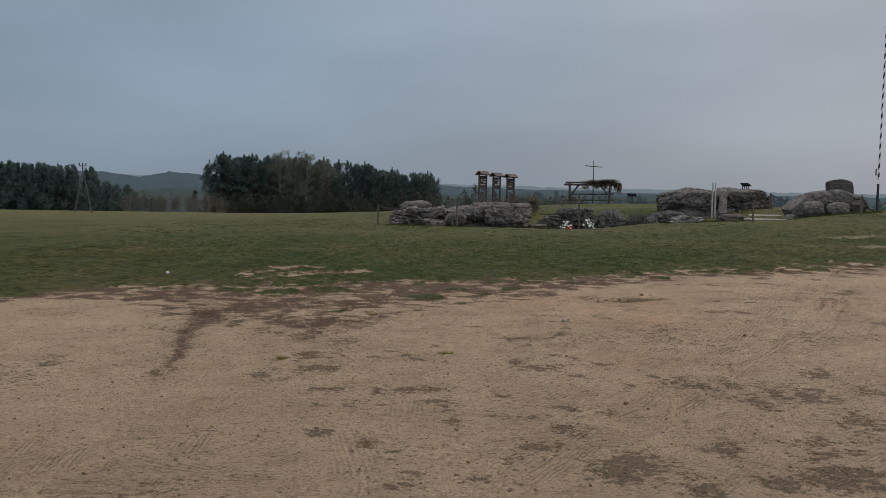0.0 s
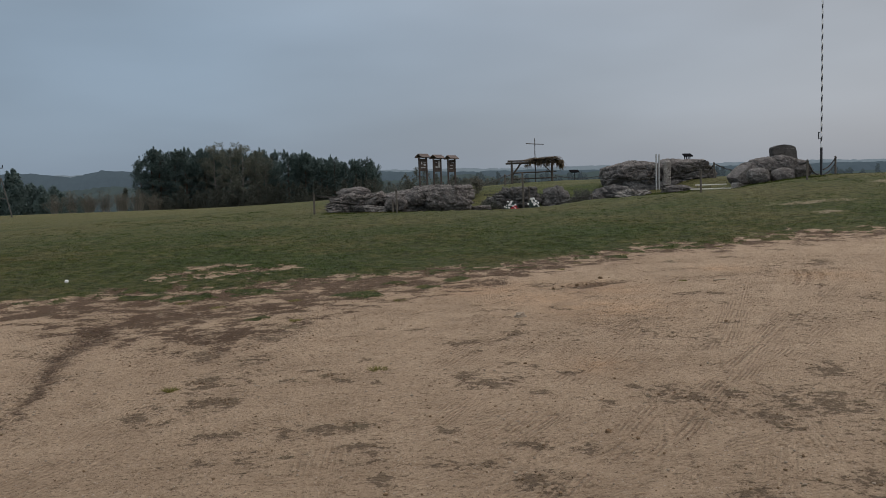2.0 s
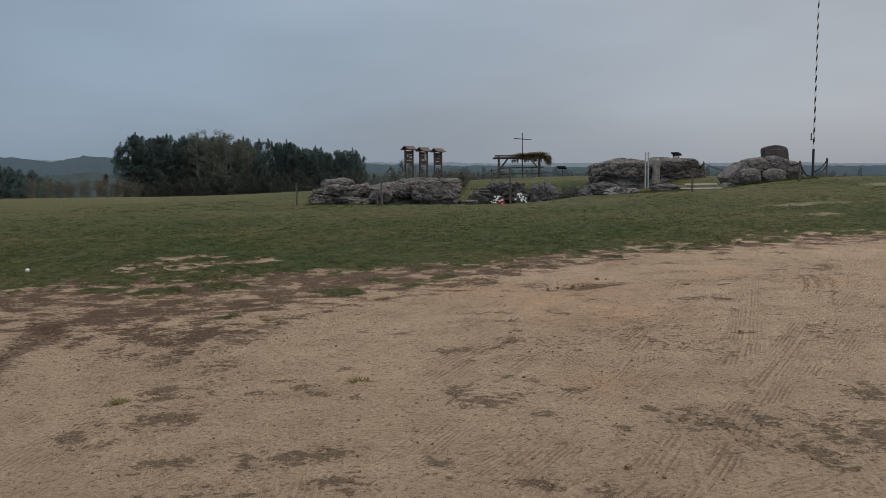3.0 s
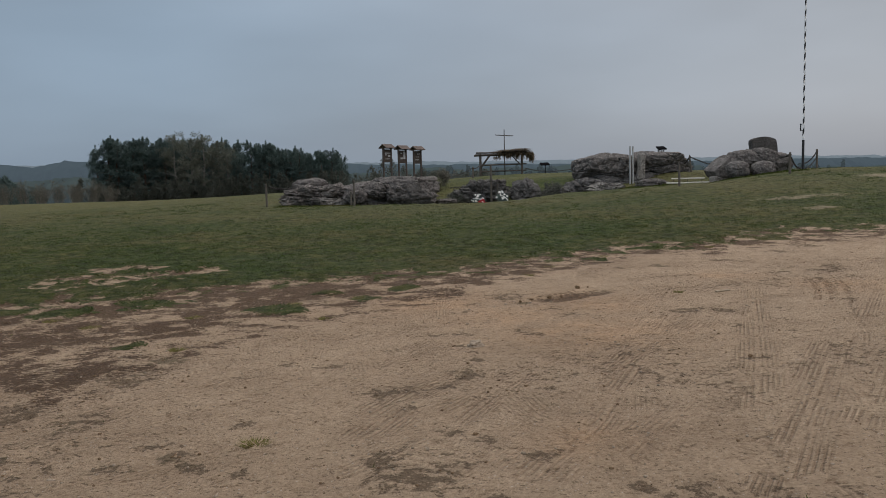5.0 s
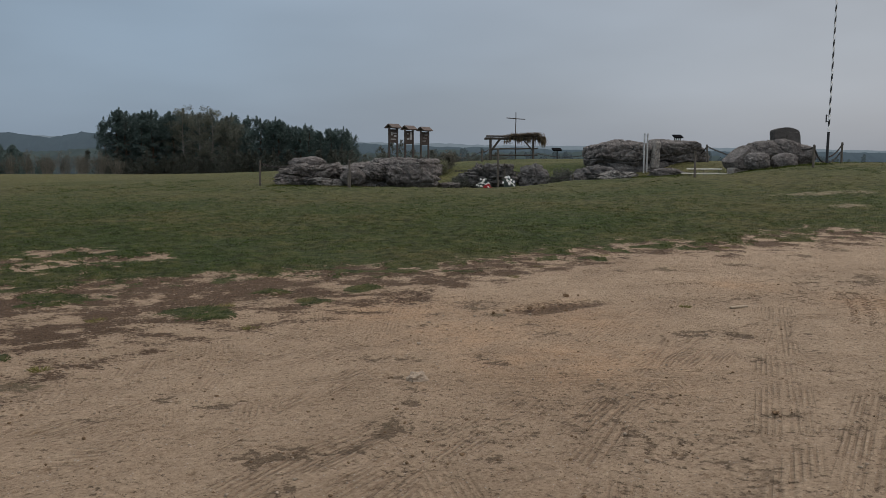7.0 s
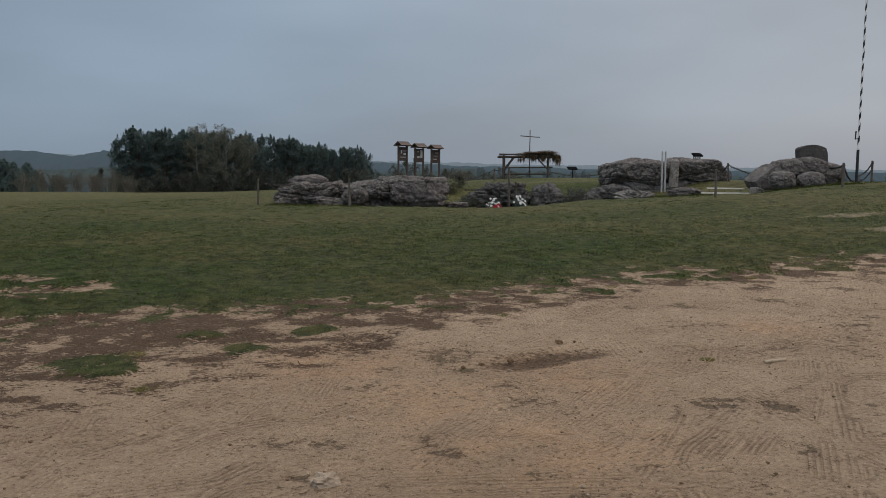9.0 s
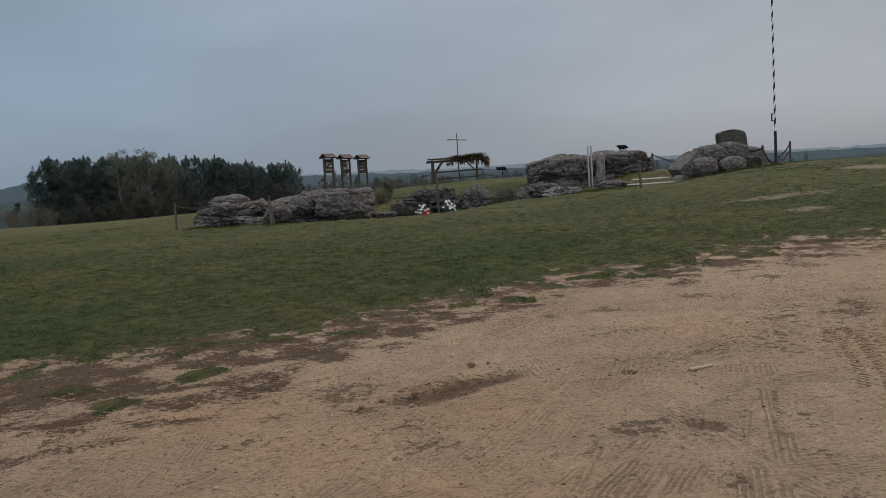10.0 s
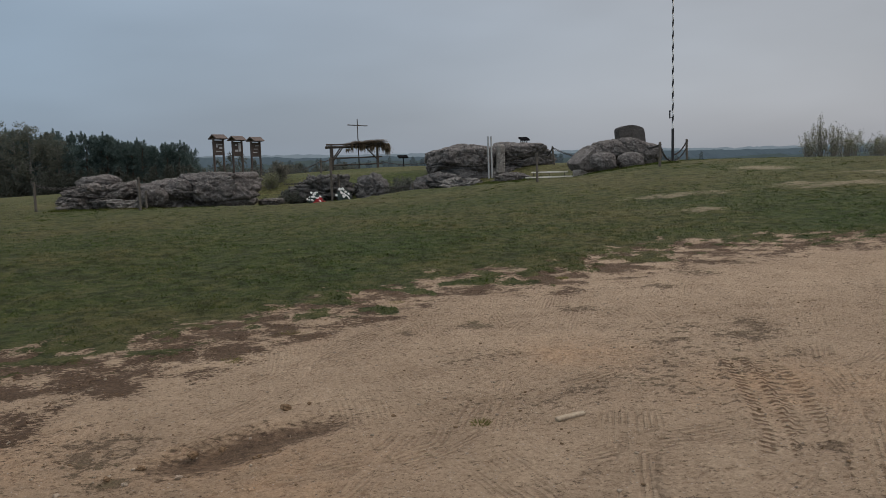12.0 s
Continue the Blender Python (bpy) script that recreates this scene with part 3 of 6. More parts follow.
WEEDS_THIRD = ((0.94, 8.10, 0.17, 0.27), (-1.71, 8.25, 0.08, 0.08), (-0.09, 8.28, 0.08, 0.08), (1.59, 8.29, 0.11, 0.12), (0.70, 8.35, 0.18, 0.21), (-0.86, 8.37, 0.09, 0.08), (-0.31, 8.38, 0.09, 0.09), (-1.45, 8.50, 0.11, 0.32), (-0.48, 8.56, 0.09, 0.10), (1.30, 8.60, 0.08, 0.08), (-1.21, 8.60, 0.08, 0.08),
               (1.15, 8.75, 0.08, 0.08), (-0.62, 8.79, 0.10, 0.08), (-0.21, 9.13, 0.08, 0.08), (0.86, 9.30, 0.08, 0.08), (-1.16, 9.32, 0.23, 0.27), (-1.73, 9.67, 0.20, 0.31), (1.79, 9.68, 0.08, 0.08), (0.76, 9.71, 0.24, 0.15), (1.18, 9.80, 0.16, 0.15), (4.37, 9.93, 0.16, 0.12), (1.31, 10.12, 0.14, 0.17))
WEEDS_FOURTH = ((3.72, 10.25, 0.08, 0.08), (-0.26, 10.42, 0.09, 0.08), (2.72, 10.48, 0.09, 0.08), (-1.27, 10.50, 0.23, 0.29), (4.54, 10.57, 0.12, 0.14), (1.42, 10.61, 0.08, 0.08), (0.31, 10.66, 0.08, 0.08), (0.0, 10.79, 0.08, 0.08), (-1.94, 10.81, 0.29, 0.33), (1.52, 10.86, 0.08, 0.08), (3.60, 11.04, 0.08, 0.08),
                (-1.11, 11.06, 0.25, 0.27), (1.44, 11.20, 0.08, 0.08), (4.52, 11.23, 0.08, 0.08), (2.17, 11.54, 0.08, 0.11), (4.09, 11.60, 0.10, 0.09), (1.18, 11.70, 0.09, 0.10), (1.51, 11.73, 0.12, 0.10), (2.06, 11.81, 0.12, 0.13), (4.74, 11.83, 0.08, 0.08), (4.34, 12.38, 0.10, 0.19), (4.97, 12.45, 0.08, 0.08))
WEEDS_FAR = ((3.99, 12.50, 0.21, 0.13), (2.76, 12.52, 0.14, 0.12), (5.99, 12.77, 0.12, 0.18), (1.64, 12.94, 0.15, 0.11), (2.70, 13.02, 0.11, 0.14), (2.44, 13.47, 0.12, 0.16), (1.72, 13.49, 0.13, 0.08), (2.22, 13.93, 0.27, 0.29), (7.10, 15.24, 0.23, 0.22), (6.47, 15.42, 0.18, 0.13), (7.38, 15.60, 0.23, 0.46),
             (5.1, 16.6, 0.2, 0.15), (6.3, 17.0, 0.2, 0.15), (4.4, 16.4, 0.15, 0.1), (7.6, 17.8, 0.3, 0.15), (8.6, 18.6, 0.3, 0.2), (3.0, 16.2, 0.2, 0.12), (9.8, 19.3, 0.4, 0.2))


def weed_field(x, y):
    """Where dead plants lie flat on the sand."""
    best = np.zeros(np.shape(x))
    wx, wy = x + 0.12 * fbm(x, y, 2.6, 2), y + 0.12 * fbm(x + 50, y, 2.6, 2)
    for strip in (WEEDS_NEAR, WEEDS_SECOND, WEEDS_THIRD, WEEDS_FOURTH, WEEDS_FAR):
        for cx, cy, rx, ry in strip:
            best = np.maximum(best, np.exp(-((wx - cx) / (rx * 1.15)) ** 2 - ((wy - cy) / (ry * 1.15)) ** 2))
    trodden = 0.30 * smooth(0.1, 0.5, fbm(x + 7, y, 0.7, 3)) + 0.22 * smooth(1.6, 3.4, x - 0.45 * (y - 5)) * smooth(9.5, 7.5, y)
    n = 0.55 * fbm(x, y, 4.5, 3) + 0.75 * fbm(x, y + 23, 12.0, 2)
    best = np.maximum(best ** 1.3, trodden)
    return np.clip(0.85 * best + 1.0 * n * np.clip(best * 2, 0.2, 1), 0, 1)


def surface(x, y):
    """The land with its small relief: lumpy turf, trodden sand, low mats of dead plants."""
    c = turf_cover(x, y)
    lump = fbm(x, y, 2.9, 3)
    return height(x, y) + c * (0.012 + 0.06 * np.maximum(lump, -0.25)) * smooth(60, 30, y) + 0.011 * fbm(x + 3, y, 3.4, 3) * (1 - c) + 0.007 * fbm(x, y + 9, 9.0, 2) * (1 - c)


# the marks that turning cars have left on the yard: waypoints, strength, rungs across (1) or grooves along (0)
MARKS_NEAR = [
    (((-2.09, 5.13), (-1.58, 4.84), (-1.22, 4.77), (-0.81, 4.72)), 1.0, 0), (((-2.91, 5.35), (-2.66, 5.60)), 0.9, 0), (((-1.46, 4.52), (-1.19, 4.92), (-0.80, 5.40)), 0.8, 0),
    (((-2.37, 5.42), (-2.03, 6.05), (-1.71, 6.71)), 0.6, 0), (((-0.43, 4.65), (-0.22, 4.73), (0.04, 4.80)), 0.9, 1), (((0.43, 4.65), (0.84, 5.39), (1.27, 6.17)), 0.8, 0),
    (((-2.34, 7.27), (-2.18, 7.63), (-2.05, 8.20)), 0.7, 0), (((-0.32, 7.21), (0.17, 7.68), (1.11, 8.79)), 0.6, 0), (((1.86, 9.40), (2.41, 9.48), (3.39, 9.77)), 0.8, 1),
    (((0.72, 6.41), (1.30, 7.32)), 0.8, 0), (((1.24, 5.97), (1.63, 6.62), (2.09, 7.40)), 0.9, 0), (((1.46, 5.96), (1.92, 6.59), (2.48, 7.49), (3.19, 8.57)), 1.0, 0),
]
MARKS_MIDDLE = [
    (((3.00, 8.80), (3.60, 10.02), (5.35, 13.82)), 0.8, 0), (((0.34, 12.02), (1.16, 14.03)), 0.7, 0), (((0.25, 9.73), (0.73, 10.50), (1.26, 11.54)), 0.8, 0), (((0.53, 8.60), (0.95, 9.46)), 0.9, 0),
    (((1.38, 7.89), (1.95, 8.68), (2.75, 10.30)), 0.9, 0), (((1.09, 8.82), (1.46, 9.51), (2.00, 10.44)), 0.9, 0), (((2.88, 8.15), (3.56, 9.15), (4.67, 10.79)), 1.0, 0), (((3.44, 8.43), (4.57, 9.93)), 0.9, 0),
    (((1.94, 7.82), (2.39, 8.49), (3.44, 9.80)), 0.7, 1), (((-0.74, 9.96), (-0.28, 10.49), (0.10, 11.36), (0.70, 12.34)), 0.8, 0), (((0.57, 9.02), (0.79, 9.47), (1.35, 10.23)), 1.0, 0), (((1.05, 9.07), (1.61, 9.78)), 0.9, 0),
]
MARKS_FAR = [
    (((2.35, 9.86), (2.99, 10.83), (3.79, 12.39)), 0.8, 0), (((3.52, 8.90), (4.53, 10.43), (6.66, 13.43)), 0.9, 0), (((3.15, 9.41), (3.63, 9.98)), 0.9, 1), (((0.55, 11.71), (0.85, 11.99), (1.29, 12.20), (1.64, 12.57)), 1.0, 0),
    (((0.54, 12.62), (0.86, 13.18), (1.33, 14.09), (2.04, 15.11)), 1.0, 1), (((2.46, 11.66), (2.82, 11.88)), 1.0, 0), (((2.92, 11.45), (3.51, 12.06)), 1.0, 0), (((3.17, 11.34), (4.03, 12.43)), 1.0, 0),
    (((3.52, 11.29), (4.02, 11.98)), 0.9, 0), (((3.20, 15.43), (3.98, 15.58), (4.90, 16.70)), 0.7, 0), (((6.15, 16.44), (7.68, 16.96)), 0.9, 0), (((2.92, 13.16), (3.86, 13.30), (4.46, 13.75)), 0.8, 0),
]
MARKS_END = [
    (((6.65, 14.78), (6.39, 14.10), (6.11, 13.51), (5.86, 13.03), (5.58, 12.60)), 2.2, 1), (((6.80, 14.60), (6.48, 13.85), (6.15, 13.20), (5.80, 12.56)), 1.4, 1), (((6.45, 13.16), (5.90, 12.49), (5.71, 12.21)), 1.5, 1),
    (((3.36, 13.04), (3.78, 13.28)), 0.8, 0), (((4.22, 14.15), (5.09, 14.25), (5.83, 14.65), (6.43, 14.59)), 1.0, 0), (((4.57, 12.94), (5.29, 13.13), (5.82, 13.15)), 1.0, 0), (((4.08, 13.43), (4.56, 14.43)), 0.9, 0),
    (((6.30, 15.71), (6.93, 16.28), (9.18, 16.56)), 0.9, 0), (((4.95, 12.52), (5.35, 13.11)), 0.9, 1), (((2.96, 15.01), (3.76, 15.97), (4.79, 17.16)), 1.0, 0), (((1.56, 15.09), (2.01, 15.84), (2.57, 16.90)), 0.9, 0),
    (((-3.55, 12.2), (-3.24, 9.9), (-2.6, 7.2)), 0.8, 0),
]


def old_marks():
    """Short worn lengths of older marks, most of them heading the way the cars drive off."""
    rng = random.Random(6)
    found = []
    for k in range(420):
        x, y = rng.uniform(-4.5, 9.5), rng.uniform(4.2, 18.0)
        a = radians(rng.choice((rng.gauss(57, 8), rng.gauss(57, 8), rng.gauss(40, 9), rng.gauss(12, 8), rng.gauss(95, 10))))
        bend, half = rng.uniform(-0.12, 0.12), rng.uniform(0.3, 1.2)
        pts = tuple((x + t * half * math.cos(a + bend * t), y + t * half * math.sin(a + bend * t)) for t in (-1, 0, 1))
        found.append((pts, rng.uniform(0.25, 0.7), 1 if rng.random() < 0.22 else 0))
    return found


def spline(points, step=0.08):
    p = np.array(points, float)
    d = np.r_[0, np.cumsum(np.hypot(*np.diff(p, axis=0).T))]
    s = np.arange(0, d[-1], step)
    x, y = np.interp(s, d, p[:, 0]), np.interp(s, d, p[:, 1])
    k = np.ones(13) / 13
    pad = lambda a: np.convolve(np.pad(a, 6, mode="edge"), k, "valid")
    return pad(x), pad(y), s


def ground_lines(lo, hi, fine_lo, fine_hi, step, grow=1.09):
    mid = list(np.arange(fine_lo, fine_hi + 1e-6, step))
    out, d, v = [], step, fine_lo
    while v > lo:
        d = min(d * grow, 120)
        v -= d
        out.append(v)
    res = out[::-1] + mid
    d, v = step, fine_hi
    while v < hi:
        d = min(d * grow, 120)
        v += d
        res.append(v)
    return np.array(res)


def build_ground():
    xs = ground_lines(-2600, 2600, -7.0, 11.0, 0.040, 1.085)
    rows = np.r_[np.arange(3.4, 13.0, 0.034), np.arange(13.0, 23.6, 0.055)]
    ys = ground_lines(-900, 4200, 3.4, 3.4, 0.034, 1.07)
    ys = np.r_[ys[ys < 3.39], rows, ground_lines(23.6, 4200, 23.6, 23.6, 0.055, 1.045)[1:]]
    gx, gy = np.meshgrid(xs, ys)
    gx, gy = gx.ravel(), gy.ravel()
    cover = turf_cover(gx, gy)
    z = surface(gx, gy)
    near = (gx > -8) & (gx < 12) & (gy > 3) & (gy < 19)
    off, run, deep, rungs = np.full(len(gx), 9.0), np.zeros(len(gx)), np.zeros(len(gx)), np.zeros(len(gx))
    px, py = gx[near], gy[near]
    o, r, k, g = off[near], run[near], deep[near], rungs[near]
    order = np.argsort(py, kind="stable")
    sorted_y = py[order]
    for pts, strength, cross in old_marks() + MARKS_NEAR + MARKS_MIDDLE + MARKS_FAR + MARKS_END:
        sx, sy, s = spline(pts, 0.04)
        lo, hi = np.searchsorted(sorted_y, (sy.min() - 0.25, sy.max() + 0.25))
        band = order[lo:hi]
        band = band[(px[band] > sx.min() - 0.25) & (px[band] < sx.max() + 0.25)]
        apart = np.hypot(px[band, None] - sx, py[band, None] - sy)
        i = apart.argmin(1)
        d = apart[np.arange(len(band)), i]
        better = (d < o[band]) & (d < 0.22)
        idx, i = band[better], i[better]
        fade = np.clip(np.minimum(i, len(sx) - 1 - i) / 6, 0, 1)
        o[idx], r[idx], k[idx], g[idx] = d[better], s[i], strength * fade, cross
    off[near], run[near], deep[near], rungs[near] = o, r, k, g
    sandy = 1 - cover
    z = z - 0.010 * deep * np.clip(1 - off / 0.13, 0, 1) * sandy + 0.006 * deep * np.exp(-((off - 0.16) / 0.04) ** 2) * sandy
    # the scuffed rut with its heap of crumbs
    ax, ay = (gx - 3.1) * 0.87 + (gy - 13.86) * 0.49, -(gx - 3.1) * 0.49 + (gy - 13.86) * 0.87
    rut = np.exp(-(ax / 0.62) ** 4 - ((ay + 0.10 * fbm(gx, gy, 2.0, 3)) / (0.15 - 0.04 * ax)) ** 2)
    z = z - 0.045 * rut + 0.025 * np.exp(-(ax / 0.6) ** 2 - ((ay - 0.22) / 0.08) ** 2)
    dead = dead_field(gx, gy)
    leftrut = np.exp(-((gx + 3.35 - 0.20 * (11 - gy) + 0.22 * fbm(gx, gy, 1.6, 4)) / np.interp(gy, (7.5, 9.5, 11.2), (0.07, 0.12, 0.30))) ** 2) * smooth(7.0, 8.0, gy) * smooth(12.0, 11.3, gy)
    weed = np.clip(weed_field(gx, gy) * (1 - 0.7 * dead) + 0.55 * leftrut * (0.8 + fbm(gx, gy, 5.0, 3)), 0, 1)
    rut = np.clip(rut * (0.85 + 0.5 * fbm(gx, gy, 3.0, 3)) + 0.5 * leftrut, 0, 1)
    rosy = np.zeros(len(gx))
    for bx, by, rr in ((3.0, 13.2, 0.8), (2.7, 11.6, 0.9), (1.85, 8.5, 0.3), (6.6, 13.9, 0.7), (5.6, 15.2, 0.5), (1.4, 13.7, 0.9), (2.0, 12.6, 0.7)):
        rosy = np.maximum(rosy, np.exp(-((gx - bx) / rr) ** 2 - ((gy - by) / rr) ** 2))
    worn = worn_field(gx, gy)
    d = edge_distance(gx, gy)
    straw = np.clip(0.5 * smooth(0.1, 0.5, fbm(gx, gy * 1.4, 0.33, 4)) * smooth(6, 16, gx) * smooth(21, 25, gy)
                    + 0.8 * smooth(22, 34, gy) * (0.6 + 0.8 * fbm(gx, gy, 0.2, 3)) + 0.8 * smooth(48, 62, gy) * smooth(-6, -20, gx) + 0.5 * smooth(1.2, 0.1, d), 0, 1)
    nx, ny = len(xs), len(ys)
    i = (np.arange(ny - 1)[:, None] * nx + np.arange(nx - 1)[None, :]).ravel()
    faces = np.stack([i, i + 1, i + nx + 1, i + nx], 1)
    me = mesh_of("ground", np.stack([gx, gy, z], 1), faces, M_GROUND, shade=True)
    for name, values in (("cover", cover), ("humus", dead), ("weed", weed), ("rut", rut), ("rosy", rosy), ("worn", worn), ("straw", straw), ("mark_off", off), ("mark_run", run), ("mark_depth", deep), ("mark_rungs", rungs)):
        a = me.attributes.new(name, "FLOAT", "POINT")
        a.data.foreach_set("value", values.astype(np.float32))
    ob = new("ground", me)
    return tagged(ob, "bare sandy yard with tyre marks running into rising short turf", "ground", kind="structure")


build_ground()


def blades(x, y, h, w, reach, rs, material, name):
    """One slender triangle for each blade, leaning its own way."""
    n = len(x)
    z = surface(x, y) - 0.006
    a, b = rs.uniform(0, 6.28, n), rs.uniform(0, 6.28, n)
    p0 = np.stack([x - np.cos(a) * w, y - np.sin(a) * w, z], 1)
    p1 = np.stack([x + np.cos(a) * w, y + np.sin(a) * w, z], 1)
    p2 = np.stack([x + np.cos(b) * reach, y + np.sin(b) * reach, z + h], 1)
    return mesh_of(name, np.stack([p0, p1, p2], 1).reshape(-1, 3), np.arange(3 * n).reshape(-1, 3), material)


def build_turf():
    """Short blades, thick near the edge of the yard and thinner up the hill."""
    rs = np.random.RandomState(3)
    n = 620000
    y = 9 + 23 * rs.rand(n) ** 1.6
    x = rs.uniform(-13, 19, n)
    clump = smooth(-0.35, 0.35, fbm(x, y, 2.9, 3))
    keep = rs.rand(n) < turf_cover(x, y) ** 2.5 * (0.2 + 0.8 * clump) * smooth(32, 19, y) * (1 - worn_field(x, y))
    x, y = x[keep], y[keep]
    n = len(x)
    far = 1.0 + 0.055 * np.maximum(y - 14, 0)
    h = 0.026 * far ** 0.6 * rs.uniform(0.4, 1.3, n) * (0.85 + 0.7 * fbm(x, y, 1.6, 3))
    me = blades(x, y, h, rs.uniform(0.004, 0.008, n) * far, h * rs.uniform(0.5, 2.2, n), rs, M_BLADE, "grass")
    return tagged(new("grass", me), "short dull green autumn grass growing on the hill", "grass", kind="stuff")


build_turf()


def build_tussocks():
    """Thicker tussocks of older grass that make the sward lumpy."""
    rs = np.random.RandomState(31)
    n = 10000
    cx, cy = rs.uniform(-16, 26, n), 15 + 31 * rs.rand(n) ** 1.3
    keep = (turf_cover(cx, cy) > 0.8) & (rs.rand(n) < 0.2 + 0.8 * smooth(-0.2, 0.4, fbm(cx, cy, 0.5, 3))) & (worn_field(cx, cy) < 0.3)
    keep &= (np.abs(cx - 5) > 9) | (cy < 38)
    cx, cy = cx[keep], cy[keep]
    foot = [(rs.uniform(-3.6, 3.3, 420), rs.uniform(38.6, 39.5, 420)), (rs.uniform(15.4, 19.0, 200), rs.uniform(37.6, 38.2, 200)), (rs.uniform(9.5, 16.0, 260), rs.uniform(43.6, 44.8, 260)), (rs.uniform(3.2, 9.6, 260), rs.uniform(46.6, 47.4, 260))]
    lush = np.r_[np.ones(len(cx)), np.full(sum(len(f[0]) for f in foot), 1.8)]
    cx, cy = np.r_[cx, np.concatenate([f[0] for f in foot])], np.r_[cy, np.concatenate([f[1] for f in foot])]
    per = 16
    n = len(cx) * per
    size = np.repeat(rs.uniform(0.5, 1.2, len(cx)) * (0.75 + 0.004 * cy) * lush, per)
    a, q = rs.uniform(0, 6.28, n), 0.13 * np.sqrt(rs.rand(n)) * size
    x, y = np.repeat(cx, per) + np.cos(a) * q * 1.3, np.repeat(cy, per) + np.sin(a) * q
    h = 0.038 * size * rs.uniform(0.4, 1.2, n)
    me = blades(x, y, h, rs.uniform(0.008, 0.02, n) * size, h * rs.uniform(0.2, 1.2, n), rs, M_BLADE, "tussocks")
    return tagged(new("tussocks", me), "low lumpy tussocks of older grass on the hill", "grass", kind="stuff")


build_tussocks()


def build_dead_turf():
    """Ragged brown clumps left where cars have torn the turf off, and the dead plants flattened on the sand."""
    rs = np.random.RandomState(37)
    n = 560000
    x, y = rs.uniform(-8, 12, n), 3.6 + 18.5 * rs.rand(n) ** 1.25
    keep = rs.rand(n) < np.maximum(0.36 * dead_field(x, y) ** 1.5, 0.22 * weed_field(x, y) ** 2) * (1 - turf_cover(x, y))
    x, y = x[keep], y[keep]
    n = len(x)
    far = 1.0 + 0.05 * np.maximum(y - 8, 0)
    h = 0.016 * far * rs.uniform(0.15, 1.1, n) * (0.8 + 0.6 * fbm(x, y, 5.0, 2))
    me = blades(x, y, h, rs.uniform(0.0025, 0.006, n) * far, h * rs.uniform(0.8, 3.0, n), rs, M_DEAD, "dead_turf")
    return tagged(new("dead_turf", me), "ragged brown clumps of dead turf and flattened plants on the sand", "dead turf", kind="stuff")


build_dead_turf()

# ---- boulders ----
def boulder(name, x, y, z, sx, sy, sz, label, seed, material=None, turn=0.0, tilt=(0, 0), boxy=0.45, rough=0.16, strata=0.0, point=0.0, detail=5, undercut=0.0, planes=(), clefts=(), beds=4.5, group="boulders of the old quarry"):
    """A weathered boulder: a rounded block with facets, bulges and, where strata is set, shelves along its beds."""
    bm = bmesh.new()
    bmesh.ops.create_icosphere(bm, subdivisions=detail, radius=1.0)
    off = Vector((seed * 3.17, seed * 1.31, seed * 7.77))
    rng = random.Random(seed)
    cuts = [(Vector((rng.uniform(-1, 1), rng.uniform(-1, 1), rng.uniform(-0.7, 1))).normalized(), rng.uniform(0.62, 0.88)) for _ in range(3 if planes else 9)]
    planes = [(Vector(n).normalized(), d / 1.12) for n, d in planes]
    clefts = [(Vector(n).normalized(), along, wide, deep) for n, along, wide, deep in clefts]
    for v in bm.verts:
        n = v.co.normalized()
        e = 2 - boxy * 1.3
        k = (abs(n.x) ** (2 / (e / 2)) + abs(n.y) ** (2 / (e / 2)) + abs(n.z) ** (2 / (e / 2))) ** (-(e / 2) / 2)
        p = n * k
        for c, d in cuts:
            over = p.dot(c) - d * 1.12
            if over > 0:
                p = p - c * over * 0.8
        for c, d in planes:
            over = p.dot(c) - d * 1.12
            if over > 0:
                p = p - c * over * 0.95
        q = Vector((p.x * sx, p.y * sy, p.z * sz)) * (1.25 / (sx * sy * sz) ** (1 / 3)) + off
        d = rough * 0.95 * noise.fractal(q, 0.9, 2.1, 3) + rough * 0.55 * noise.fractal(q * 3.1, 0.8, 2.1, 4) + rough * 0.22 * noise.fractal(q * 9.0, 0.8, 2.0, 3)
        d -= rough * 0.75 * (1 - abs(noise.noise(q * 1.9))) ** 9 + rough * 0.35 * (1 - abs(noise.noise(q * 4.3))) ** 7
        cell = noise.voronoi(q * 1.6)[0]
        d -= rough * 0.9 * max(0.0, 0.13 - (cell[1] - cell[0])) / 0.13 * 0.35
        for c, along, wide, deep in clefts:
            gap = abs(p.dot(c) - along + 0.14 * noise.noise(q * 1.4) + 0.05 * noise.noise(q * 5.0))
            if gap < wide:
                d -= deep * (1 - gap / wide) ** 0.6
        p = p + n * d
        if strata:
            level = p.z * beds + 0.8 * noise.noise(q * 0.7) + 0.3 * noise.noise(q * 3.0)
            f = level - math.floor(level)
            inset = 0.7 * (1 - f) ** 1.6 + 0.8 * noise.noise(Vector((math.floor(level) * 5.3, seed * 1.7, p.x * 1.1)))
            p = p - Vector((p.x, p.y, 0)) * strata * inset * (0.7 + 0.8 * noise.noise(q * 2.2))
        if undercut and p.z < 0:
            k = 1 - undercut * smooth_scalar(0.0, 0.8, -p.z)
            p.x, p.y = p.x * (0.5 + 0.5 * k), p.y * k
        if point:
            p.z *= 1 - point * smooth_scalar(-0.2, 1.0, p.x)
        v.co = Vector((p.x * sx / 2, p.y * sy / 2, p.z * sz / 2))
    ob = part(name, bm, material or M_ROCK, shade=True)
    ob.matrix_world = pose(x, y, z, tilt[0], tilt[1], turn)
    return tagged(ob, label, "boulder", group)


def smooth_scalar(a, b, v):
    t = min(1.0, max(0.0, (v - a) / (b - a)))
    return t * t * (3 - 2 * t)


